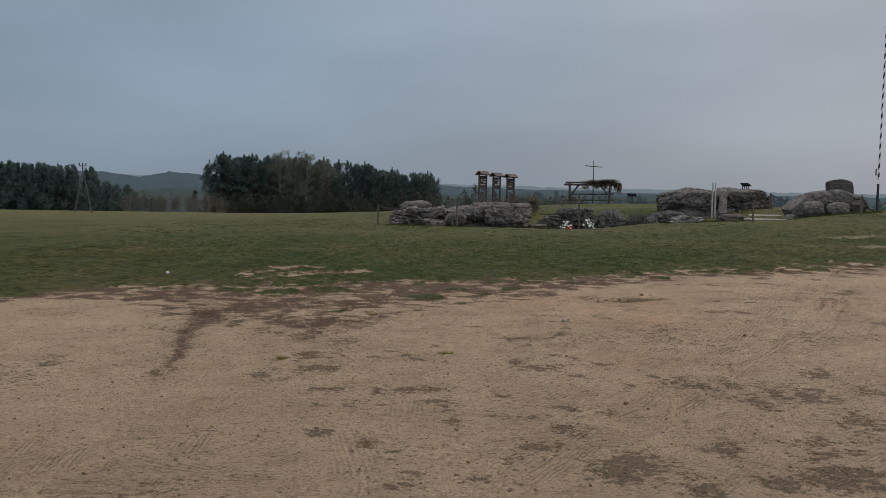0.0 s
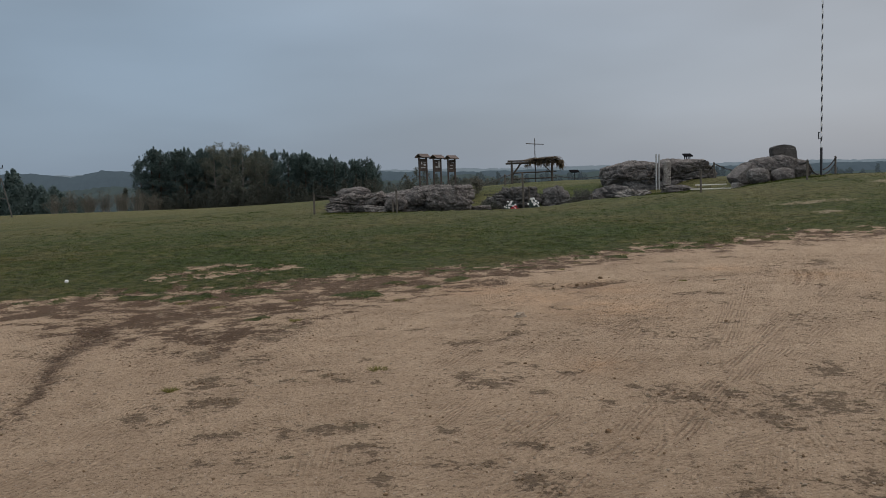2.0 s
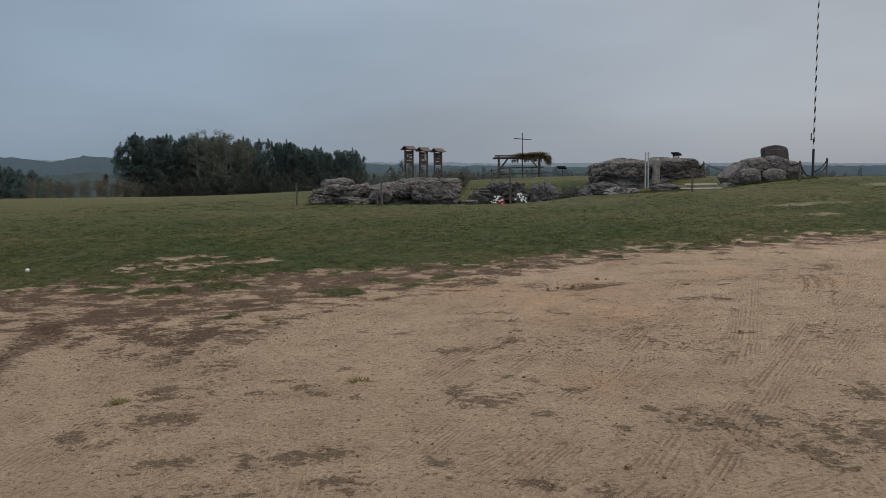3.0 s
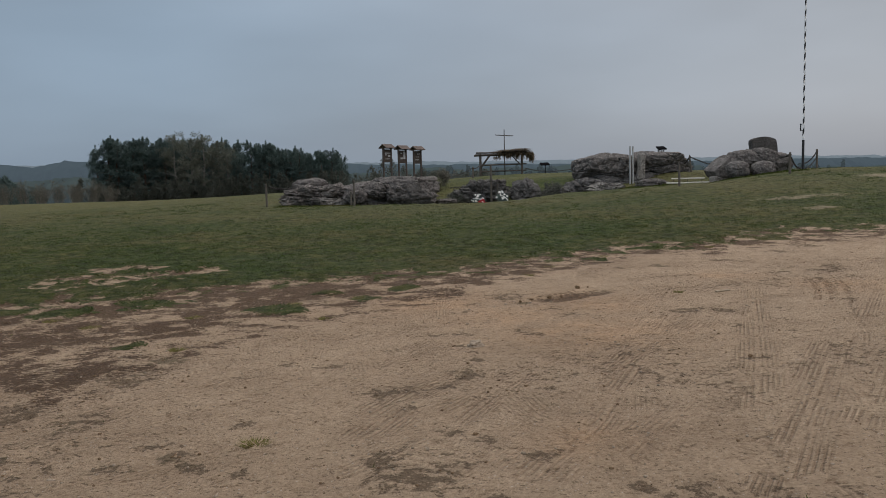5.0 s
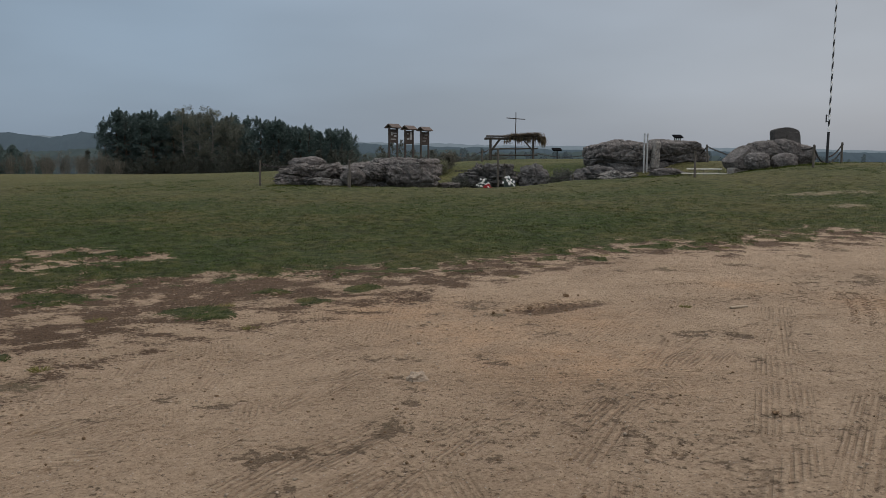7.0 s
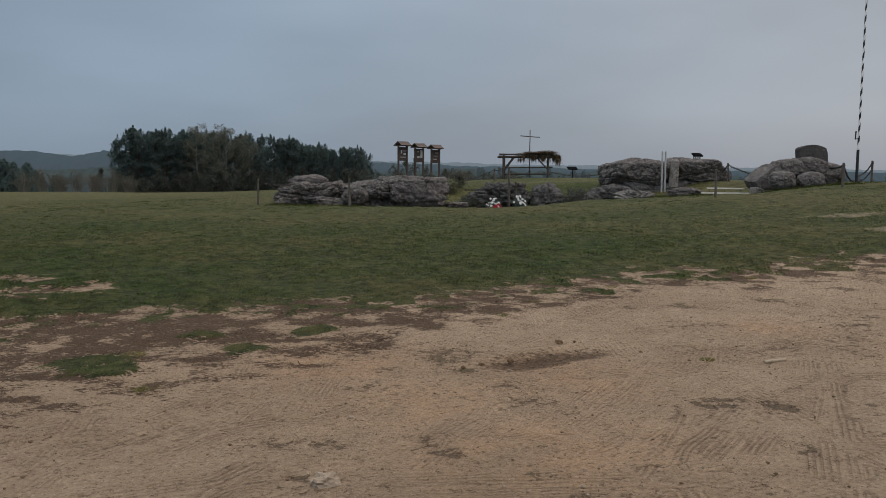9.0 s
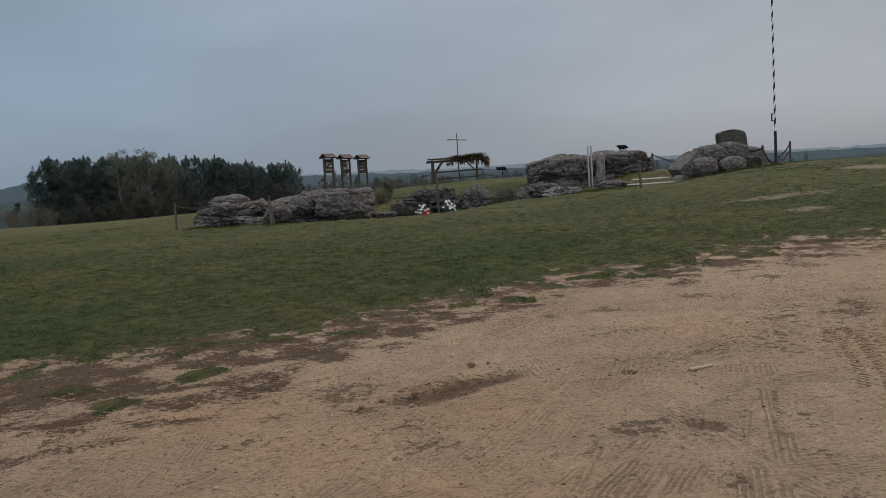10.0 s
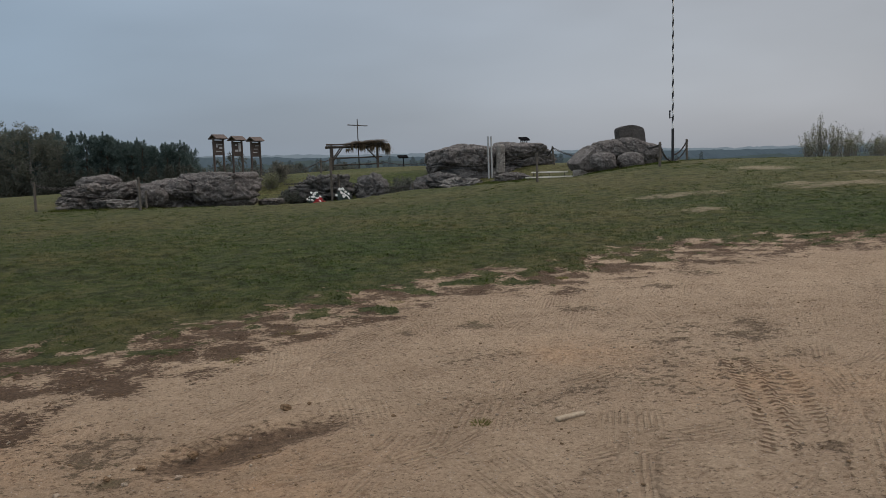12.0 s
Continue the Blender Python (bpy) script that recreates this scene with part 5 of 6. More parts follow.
# ---- shelter with thatch, cross ----
def shelter():
    y0, y1 = 66.4, 68.6
    x0, x1 = 8.42, 12.05
    g = at_ground(10, 67) - 0.05
    sh = thing("shelter", x0, y0, g, "open pole shelter with a collapsing straw roof", "shelter")
    top = 3.02 - g
    rng = random.Random(4)
    w = x1 - x0
    for px, py in ((0, 0), (w - 0.35, 0), (0.32, y1 - y0), (w, y1 - y0)):
        bm = bmesh.new()
        pole_between(bm, (px, py, -0.3), (px, py, top), 0.085, 0.075, 8, 4, 0.012, rng)
        part("post", bm, M_SHELTERPOLE, sh)
    for a, b, r in (((-0.35, 0, top), (w + 0.25, 0, top - 0.02), 0.075), ((-0.2, y1 - y0, top), (w + 0.35, y1 - y0, top), 0.075),
                    ((0.0, -0.25, top + 0.1), (0.3, y1 - y0 + 0.2, top + 0.1), 0.06), ((w - 0.3, -0.25, top + 0.1), (w, y1 - y0 + 0.2, top + 0.1), 0.06),
                    ((-0.3, 0, top + 0.16), (w, 0.1, top + 0.14), 0.06)):
        bm = bmesh.new()
        pole_between(bm, a, b, r, r * 0.85, 8, 5, 0.015, rng)
        part("roof_pole", bm, M_SHELTERPOLE, sh)
    for a, b in (((0, 0, top - 1.0), (0.75, 0, top)), ((w - 0.35, 0, top - 0.95), (w - 1.25, 0, top)), ((0.32, y1 - y0, top - 1.0), (1.1, y1 - y0, top))):
        bm = bmesh.new()
        pole_between(bm, a, b, 0.05, 0.045, 7, 3, 0.01, rng)
        part("brace", bm, M_SHELTERPOLE, sh)
    for h, xa in ((top - 0.82, 0.0), (top - 1.3, 0.0)):
        bm = bmesh.new()
        pole_between(bm, (xa, 0.05, h), (w, 0.1, h + 0.06), 0.055, 0.05, 7, 5, 0.015, rng)
        part("rail", bm, M_SHELTERPOLE, sh)
    # thatch: a ragged mat of straw over the right part, hanging in wisps over the edge
    rs = np.random.RandomState(8)
    vs, fs, base = [], [], 0
    def straws(n, cx, cy, cz, sx, sy, sz, length, droop):
        nonlocal base
        u = rs.uniform(-1, 1, (n, 3)) * (sx, sy, sz) + (cx, cy, cz)
        a = rs.uniform(0, 6.28, n)
        d = np.stack([np.cos(a) * 0.6, np.sin(a) * 0.9, rs.uniform(-droop, 0.15, n)], 1)
        d = d / np.linalg.norm(d, axis=1)[:, None] * (length * rs.uniform(0.5, 1.3, n))[:, None]
        wv = np.stack([-np.sin(a), np.cos(a), np.zeros(n)], 1) * 0.022
        vs.append(np.stack([u - wv, u + wv, u + d], 1).reshape(-1, 3))
        fs.append(base + np.arange(3 * n).reshape(-1, 3))
        base += 3 * n
    straws(2600, w * 0.78, 1.1, top + 0.24, 1.15, 1.3, 0.14, 0.5, 0.3)
    straws(900, w * 0.55, 1.0, top + 0.2, 0.9, 1.2, 0.07, 0.45, 0.3)
    straws(500, w * 0.9, 0.9, top + 0.36, 0.6, 0.9, 0.1, 0.45, 0.3)
    for k in range(34):
        cx = rs.uniform(w * 0.36, w * 1.13)
        straws(26, cx, rs.uniform(-0.25, 0.1), top + 0.08, 0.06, 0.08, 0.08, rs.uniform(0.2, 0.55) * (0.7 + 0.5 * (cx / w)), 6.0)
    straws(200, w * 1.12, 0.3, top - 0.05, 0.12, 0.6, 0.15, 0.6, 6.0)
    straws(60, w * 0.33, -0.1, top - 0.18, 0.14, 0.1, 0.06, 0.35, 1.5)
    me = mesh_of("thatch", np.concatenate(vs), np.concatenate(fs), M_THATCH)
    ob = new("thatch", me)
    ob.parent = sh
    tagged(ob, "ragged brown straw thatch")
    bm = bmesh.new()
    pole_between(bm, (0, 0, 0), (0, 0, 5.1 - g), 0.045, 0.03, 8, 6, 0.012, rng)
    cr = thing("cross", 10.52, 67.6, g - 0.1, "tall thin wooden cross rising behind the straw roof", "cross")
    part("upright", bm, M_SHELTERPOLE, cr)
    bm = bmesh.new()
    pole_between(bm, (-0.72, -0.03, 4.68 - g), (0.72, -0.03, 4.58 - g), 0.035, 0.03, 8, 4, 0.01, rng)
    part("crossbar", bm, M_SHELTERPOLE, cr)


shelter()


def reading_panel(x, y, z_top, wide, legs, label):
    """A dark sloping panel on legs."""
    z = at_ground(x, y)
    rp = thing("reading_panel", x, y, z, label, "panel", "dark panels", turn=5)
    t = z_top - z
    bm = bmesh.new()
    box(bm, 0, 0, 0, wide, 0.5, 0.09, Matrix.Translation((0, 0, t - 0.1)) @ Matrix.Rotation(radians(20), 4, "X"), bevel=0.01)
    part("panel", bm, M_DARKMETAL, rp)
    bm = bmesh.new()
    box(bm, 0, 0.05, t - 0.17, wide * 0.5, 0.25, 0.05, bevel=0.015)
    part("bracket", bm, M_DARKMETAL, rp)
    for lx in legs:
        bm = bmesh.new()
        pole_between(bm, (lx, 0.05, -0.2), (lx, 0.05, t - 0.18), 0.035, 0.035, 8)
        part("leg", bm, M_DARKMETAL, rp)


reading_panel(19.6, 57.5, 3.06, 0.58, (-0.2, -0.07, 0.07, 0.2), "small black sloping panel on four thin legs")
reading_panel(13.9, 68.5, 2.32, 0.72, (0.05,), "small black sloping panel on one post")


# ---- wreaths ----
def wreath(x, y, z, seed, red, tilt):
    rng = random.Random(seed)
    wr = thing("wreath", x, y, z, "memorial wreath of white and red artificial flowers" if red else "memorial wreath of white artificial flowers", "wreath", "wreaths", turn=rng.uniform(-12, 12), lean=(-tilt, 0))
    bm = bmesh.new()
    for k in range(150):
        a, r = rng.uniform(0, 6.28), rng.uniform(0.05, 0.32)
        p = Vector((math.cos(a) * r, rng.uniform(-0.05, 0.05), 0.42 + math.sin(a) * r * 0.95))
        q = p + Vector((math.cos(a) * 0.16, rng.uniform(-0.12, 0.02), math.sin(a) * 0.16))
        s = Vector((-math.sin(a), 0.2, math.cos(a))) * 0.03
        bm.faces.new([bm.verts.new(v) for v in (p - s, q, p + s)])
    part("greenery", bm, M_NEEDLE, wr, "dark green fir sprigs")
    def flower(px, pz, size, mat):
        fb = bmesh.new()
        for k in range(7):
            a = k * 2 * math.pi / 7 + rng.random()
            d = Vector((math.cos(a), 0, math.sin(a)))
            e = Vector((-math.sin(a), 0, math.cos(a))) * 0.42
            c = Vector((px, -0.09, pz))
            fb.faces.new([fb.verts.new(v) for v in (c + Vector((0, -0.03, 0)), c + (d * 0.7 - e) * size, c + d * size + Vector((0, -0.035, 0)), c + (d * 0.7 + e) * size)])
        bmesh.ops.create_icosphere(fb, subdivisions=1, radius=size * 0.42, matrix=Matrix.Translation((px, -0.115, pz)))
        part("flower", fb, mat, wr, "white flower" if mat is M_PETALW else "red flower")
    for k in range(17):
        h = rng.random() ** 0.8
        flower(rng.uniform(-1, 1) * (0.14 + 0.30 * (1 - h)) - 0.08, 0.40 + 0.48 * h, rng.uniform(0.05, 0.075), M_PETALW)
    if red:
        for k in range(34):
            h = rng.random()
            flower(0.16 + rng.uniform(-0.34, 0.34) * (1.15 - h), 0.16 + 0.36 * h, rng.uniform(0.07, 0.1), M_PETALR)
    bm = bmesh.new()
    pts = [(-0.02, 0.6), (0.2, 0.42), (0.36, 0.12)]
    for a, b in zip(pts, pts[1:]):
        beam(bm, (a[0], -0.13, a[1]), (b[0], -0.13, b[1]), 0.012, 0.05)
    part("ribbon", bm, M_PETALW, wr, "white ribbon")
    wr.scale = (0.88, 0.88, 0.88)


wreath(5.72, 45.2, at_ground(5.72, 45.2), 3, True, 16)
wreath(6.98, 45.4, at_ground(6.98, 45.4), 5, False, 16)

# ---- trees ----
def tri_cloud(rs, centres, radii, count, size, flat=1.0):
    """Small leaf or needle-tuft triangles strewn through clumps."""
    centres, radii = np.asarray(centres, float), np.asarray(radii, float)
    n = len(centres) * count
    c = np.repeat(centres, count, 0)
    r = np.repeat(radii, count, 0)
    d = rs.normal(size=(n, 3))
    d /= np.linalg.norm(d, axis=1)[:, None]
    p = c + d * r * (rs.rand(n, 1) ** 0.45)
    a = rs.normal(size=(n, 3))
    a /= np.linalg.norm(a, axis=1)[:, None]
    b = np.cross(a, d)
    b /= np.linalg.norm(b, axis=1)[:, None] + 1e-6
    s = size * rs.uniform(0.6, 1.4, (n, 1))
    a[:, 2] *= flat
    tri = np.stack([p + a * s, p - a * s * 0.5 + b * s * 0.6, p - a * s * 0.5 - b * s * 0.6], 1)
    return tri.reshape(-1, 3), np.arange(3 * n).reshape(-1, 3)


def limbs_mesh(bm, rng, tall, r, spread, tiers, low, crook=0.1):
    """A tapered trunk with limbs; gives the ends of the limbs."""
    ends = []
    pts = [Vector((0, 0, -0.6))]
    steps = 7
    for i in range(1, steps + 1):
        pts.append(Vector((rng.uniform(-crook, crook), rng.uniform(-crook, crook), tall * 0.96 * i / steps)))
    for i in range(steps):
        pole_between(bm, pts[i], pts[i + 1], r * (1 - i / steps * 0.9), r * (1 - (i + 1) / steps * 0.9), 7)
    for k in range(tiers):
        t = low + (0.97 - low) * (k + rng.random() * 0.7) / tiers
        h = tall * t
        a = rng.uniform(0, 6.28)
        reach = spread * (1.2 - t) ** 0.55 * rng.uniform(0.5, 1.1)
        s = Vector((0, 0, h))
        e = s + Vector((math.cos(a) * reach, math.sin(a) * reach, reach * rng.uniform(0.05, 0.55)))
        pole_between(bm, s, e, r * 0.3 * (1.1 - t) + 0.012, 0.008, 5, 2, 0.04, rng)
        ends.append((s, e))
    return ends


def tree(kind, x, y, z, tall, seed, label):
    rng, rs = random.Random(seed), np.random.RandomState(seed)
    pine = kind == "pine_tree"
    tr = thing(kind, x, y, z, label, "tree", "trees of the grove")
    bm = bmesh.new()
    ends = limbs_mesh(bm, rng, tall, 0.016 * tall + 0.03, tall * (0.27 if pine else 0.25), 58 if pine else 50, 0.03 if pine else 0.05, 0.12)
    part("trunk", bm, M_BARK if pine else M_BIRCHBARK, tr)
    cs, rr = [], []
    for s, e in ends:
        for t in ((0.45, 0.75, 1.0) if pine else (0.4, 0.7, 1.0, 1.12)):
            p = s.lerp(e, t)
            cs.append((p.x + rng.uniform(-0.1, 0.1), p.y + rng.uniform(-0.1, 0.1), p.z + rng.uniform(-0.1, 0.16)))
            k = tall * rng.uniform(0.04, 0.075)
            rr.append((k, k, k * (0.75 if pine else 1.0)))
        if pine and e.z > tall * 0.55:
            for k in range(3):
                q = s.lerp(e, rng.uniform(0.5, 1.05))
                cs.append((q.x, q.y, q.z + rng.uniform(0.2, 0.6)))
                rr.append((0.12, 0.12, rng.uniform(0.2, 0.42)))
    for k in range(3):
        cs.append((rng.uniform(-0.1, 0.1), rng.uniform(-0.1, 0.1), tall * (0.94 + 0.03 * k)))
        rr.append((0.16, 0.16, 0.3))
    v, f = tri_cloud(rs, cs, rr, 34 if pine else 26, 0.10 if pine else 0.085)
    me = mesh_of("crown", v, f, M_NEEDLE if pine else M_BIRCH)
    ob = new("crown", me)
    ob.parent = tr
    tagged(ob, "dark blue-green needles" if pine else "thinning brownish autumn leaves")
    return tr


def grove():
    base = [tree("pine_tree", -28, 84, -1, 8.0, s, "dark green bushy pine tree with branches to the ground") for s in (1, 2, 3, 4)]
    birch = [tree("birch_tree", -18, 83, -1, 8.0, s, "slender birch tree with thin brownish autumn leaves") for s in (11, 12)]
    rng = random.Random(77)
    # tops of the wood along its front: x, top height
    tops = ((-36.8, 5.8), (-35.7, 7.2), (-33.9, 7.2), (-32.1, 7.0), (-30.2, 7.2), (-28.4, 7.0), (-26.5, 7.8), (-24.7, 7.2), (-22.7, 7.7), (-21.2, 6.8), (-19.8, 5.8),
            (-18.4, 4.2), (-16.6, 6.4), (-15.1, 6.2), (-14.0, 6.1), (-12.4, 5.2), (-11.0, 5.1), (-9.8, 5.5), (-8.4, 4.6), (-7.3, 4.9), (-6.2, 5.1), (-5.0, 3.0))
    first = {}
    for k, (x, top) in enumerate(tops):
        leafy = -28.0 < x < -18.4
        for row in range(3):
            y = 115.0 + row * 3.6 + rng.uniform(-1.0, 1.0)
            xx = x + rng.uniform(-0.6, 0.6) + row * 0.5
            t = top - (0.0 if row == 0 else rng.uniform(0.1, 1.2))
            z = at_ground(xx, y)
            src = rng.choice(birch) if (leafy and row == 0 and k % 2 == 0) or (leafy and row == 0 and rng.random() < 0.55) else rng.choice(base)
            s = (t - z) / 8.0
            wide = s * rng.uniform(0.95, 1.25)
            m = pose(xx, y, z, 0, 0, rng.uniform(0, 360)) @ Matrix.Diagonal((wide, wide, s, 1))
            if src.name not in first:
                first[src.name] = True
                src.matrix_world = m
            else:
                c = copy_thing(src, pose(0, 0, 0))
                c.matrix_basis = m


grove()


def far_wood(name, spots, seed, label, count=26, size=0.3, needle=None):
    """A stand of far conifers and broad crowns as one mass."""
    rng, rs = random.Random(seed), np.random.RandomState(seed)
    vs, fs, base = [], [], 0
    for x, y, z, tall, wide in spots:
        cs, rr = [], []
        n = 16
        for k in range(n):
            t = k / (n - 1)
            a = rng.uniform(0, 6.28)
            reach = wide * (1 - t) ** 0.75 * rng.uniform(0.3, 1.0)
            cs.append((x + math.cos(a) * reach, y + math.sin(a) * reach, z + tall * (0.05 + 0.93 * t)))
            q = wide * (0.5 - 0.32 * t) * rng.uniform(0.8, 1.2)
            rr.append((q, q, q * 1.1 + tall * 0.03))
        v, f = tri_cloud(rs, cs, rr, count, size * (0.6 + tall / 20))
        vs.append(v)
        fs.append(f + base)
        base += len(v)
    me = mesh_of(name, np.concatenate(vs), np.concatenate(fs), needle or M_NEEDLE)
    return tagged(new(name, me), label, "wood", kind="stuff")


rng0 = random.Random(9)
spots = []
for k in range(120):
    x = -78 + 30.5 * (k / 119) + rng0.uniform(-0.7, 0.7)
    y = 112 + rng0.uniform(-2, 8)
    top = np.interp(x, (-78, -62, -55.5, -53.5, -48.5, -46.5), (5.9, 5.6, 5.3, 3.5, 2.4, 0.9)) + rng0.uniform(-0.5, 0.3)
    z = at_ground(x, y)
    spots.append((x, y, z, max(top - z, 1.5), 1.9))
far_wood("conifer_wood", spots, 21, "dark conifer plantation beyond the edge of the field", 60, 0.22)
spots = []
for k in range(40):
    x, y = -3 + 17 * rng0.random(), 100 + rng0.uniform(-8, 25)
    z = at_ground(x, y)
    spots.append((x, y, z, rng0.uniform(1.2, 2.1) - z, 1.5))
for x, y, top in ((-0.2, 90, 2.6), (1.0, 90.5, 3.2), (2.0, 91, 3.3), (3.2, 92, 2.5), (5.2, 93, 2.3)):
    z = at_ground(x, y)
    spots.append((x, y, z, top - z, 1.4))
far_wood("bush_belt", spots, 22, "dark scrub and young trees behind the hilltop", 24, 0.14, M_SCRUB)


spots = []
for k in range(46):
    x = -37.4 + 33.4 * k / 45 + rng0.uniform(-0.5, 0.5)
    y = 111.5 + rng0.uniform(-1.0, 1.6)
    spots.append((x, y, at_ground(x, y) - 0.2, rng0.uniform(1.8, 3.4), 1.6))
far_wood("undergrowth", spots, 23, "dark brushwood along the foot of the grove", 40, 0.16, M_SCRUB)
spots = []
for k in range(110):
    x = -20 + 190 * rng0.random()
    y = 290 + rng0.uniform(-20, 60)
    z = at_ground(x, y)
    top = 1.0 + 3.6 * rng0.random() ** 2 + 1.8 * math.exp(-((x - 42) / 14) ** 2)
    spots.append((x, y, z, top - z, rng0.uniform(2.5, 4.5)))
# the valley trees share the emissive haze of the far belt
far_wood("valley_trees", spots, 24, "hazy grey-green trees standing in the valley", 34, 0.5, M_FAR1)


def shrub(x, y, tall, wide, seed, leaf, label, stems=26, leaves=14, category="bush", group="shrubs"):
    rng, rs = random.Random(seed), np.random.RandomState(seed)
    z = at_ground(x, y)
    sh = thing("shrub", x, y, z, label, category, group)
    bm = bmesh.new()
    cs = []
    for k in range(stems):
        a, lean = rng.uniform(0, 6.28), rng.uniform(0.05, 0.55) * wide
        h = tall * rng.uniform(0.55, 1.0) * (1 - 0.45 * lean / wide)
        s = Vector((rng.uniform(-0.25, 0.25) * wide, rng.uniform(-0.25, 0.25) * wide, -0.1))
        e = Vector((s.x + math.cos(a) * lean, s.y + math.sin(a) * lean, h))
        pole_between(bm, s, e, 0.018, 0.005, 4, 3, 0.06, rng)
        for t in (0.35, 0.55, 0.75, 0.9, 1.0):
            p = s.lerp(e, t)
            q = p + Vector((rng.uniform(-0.3, 0.3), rng.uniform(-0.3, 0.3), rng.uniform(0.05, 0.35)))
            pole_between(bm, p, q, 0.007, 0.003, 3)
            cs.append(tuple(p.lerp(q, 0.6)))
    part("branchwork", bm, M_TWIG, sh)
    v, f = tri_cloud(rs, cs, [(0.17, 0.17, 0.2)] * len(cs), leaves, 0.045)
    ob = new("foliage", mesh_of("foliage", v, f, leaf))
    ob.parent = sh
    return sh


# thin willow scrub at the brow of the hill
for k, (x, y, t, w) in enumerate(((38.0, 55.0, 1.9, 1.2), (39.0, 55.2, 3.0, 1.0), (39.9, 55.0, 2.4, 1.1))):
    shrub(x, y, t, w, 31 + k, M_GREENBUSH, "thin upright willow bush with sparse yellowing leaves", 34, 5)
for k, (x, y, t) in enumerate(((41.0, 55.5, 1.7), (42.2, 56.0, 2.1), (43.4, 55.4, 1.5), (44.7, 56.4, 1.7), (46.0, 55.8, 2.2), (47.7, 57, 1.7), (49.5, 57, 2.0))):
    shrub(x, y, t, 1.4, 40 + k, M_GREENBUSH, "low straggling willow scrub with sparse leaves", 34, 5)
# grey leafless bushes in the gap between the woods
for k in range(9):
    x = -43.5 + k * 1.35
    y = 103 + (k % 3) * 2.0
    shrub(x, y, 1.9 - at_ground(x, y) + 0.4 * math.sin(k * 2.1), 1.9, 60 + k, M_SHRUB, "tangled grey-brown autumn bush at the field edge", 40, 14)
# dark weeds in the side of the hollow
for k, (x, y, t) in enumerate(((9.8, 47.0, 0.75), (10.3, 48.0, 0.8), (10.1, 46.2, 0.45), (4.7, 47.4, 0.5))):
    shrub(x, y, t, 0.9, 90 + k, M_SCRUB, "low dark weeds growing in the side of the hollow", 24, 18)
# weeds by the notice boards
shrub(4.5, 53.5, 0.9, 0.9, 81, M_SHRUB, "pale dry weeds growing at the rim of the hollow", 22, 18)
shrub(4.0, 52.4, 0.6, 0.9, 82, M_GREENBUSH, "low green weeds growing at the rim of the hollow", 22, 18)


def utility_pole():
    x, y = -34.0, 71.0
    z = at_ground(x, y)
    up = thing("utility_pole", x, y, z, "grey A-shaped wooden utility pole on the field", "utility pole")
    for s in (-1, 1):
        bm = bmesh.new()
        pole_between(bm, (s * 0.85, 0, -0.4), (s * 0.12, 0, 3.3 - z), 0.06, 0.05, 8, 4)
        part("leg", bm, M_GREYPOLE, up)
    bm = bmesh.new()
    pole_between(bm, (0, 0, 2.8 - z), (0, 0, 4.35 - z), 0.07, 0.06, 8)
    part("mast", bm, M_GREYPOLE, up)
    bm = bmesh.new()
    beam(bm, (-0.35, 0, 4.15 - z), (0.35, 0, 4.15 - z), 0.07, 0.07)
    part("crossarm", bm, M_GREYPOLE, up)
    bm = bmesh.new()
    beam(bm, (-0.45, 0, 1.6 - z), (0.45, 0, 1.6 - z), 0.07, 0.07)
    part("brace", bm, M_GREYPOLE, up)
    for s in (-0.3, 0, 0.3):
        bm = bmesh.new()
        pole_between(bm, (s, 0, 4.2 - z), (s, 0, 4.42 - z), 0.05, 0.035, 8)
        part("insulator", bm, M_DARKMETAL, up)


utility_pole()


# ---- far woods on the horizon ----
def ridge(name, dist, x0, x1, profile, material, seed, label, step=6.0, ragged=2.0):
    """A far wooded ridge with a ragged line of treetops: profile gives its height along x."""
    rs = np.random.RandomState(seed)
    xs = np.arange(x0, x1, step)
    px, pz = zip(*profile)
    top = np.interp(xs, px, pz)
    top = top + ragged * (0.8 * fbm(xs, xs * 0 + seed, 0.012, 4) + 0.6 * fbm(xs, xs * 0 + seed, 0.06, 2) + 0.25 * rs.uniform(-1, 1, len(xs)))
    n = len(xs)
    levels = ((0.0, -40.0), (0.0, 0.55), (0.4, 0.8), (1.0, 1.0), (3.0, 0.9), (6.0, -1.0))
    rows = []
    for k, (back, t) in enumerate(levels):
        zz = np.full(n, -40.0) if t < 0 else -14 + (top + 14) * t
        yy = dist + back * 25 + (rs.uniform(-8, 8, n) if 0 < k < 4 else 0)
        rows.append(np.stack([xs + (rs.uniform(-0.3, 0.3, n) * step if k else 0), yy + 0 * xs, zz], 1))
    v = np.concatenate(rows)
    f = []
    for k in range(len(levels) - 1):
        i = k * n + np.arange(n - 1)
        f.append(np.stack([i, i + 1, i + n + 1, i + n], 1))
    me = mesh_of(name, v, np.concatenate(f), material)
    return tagged(new(name, me), label, "wooded ridge", kind="structure")


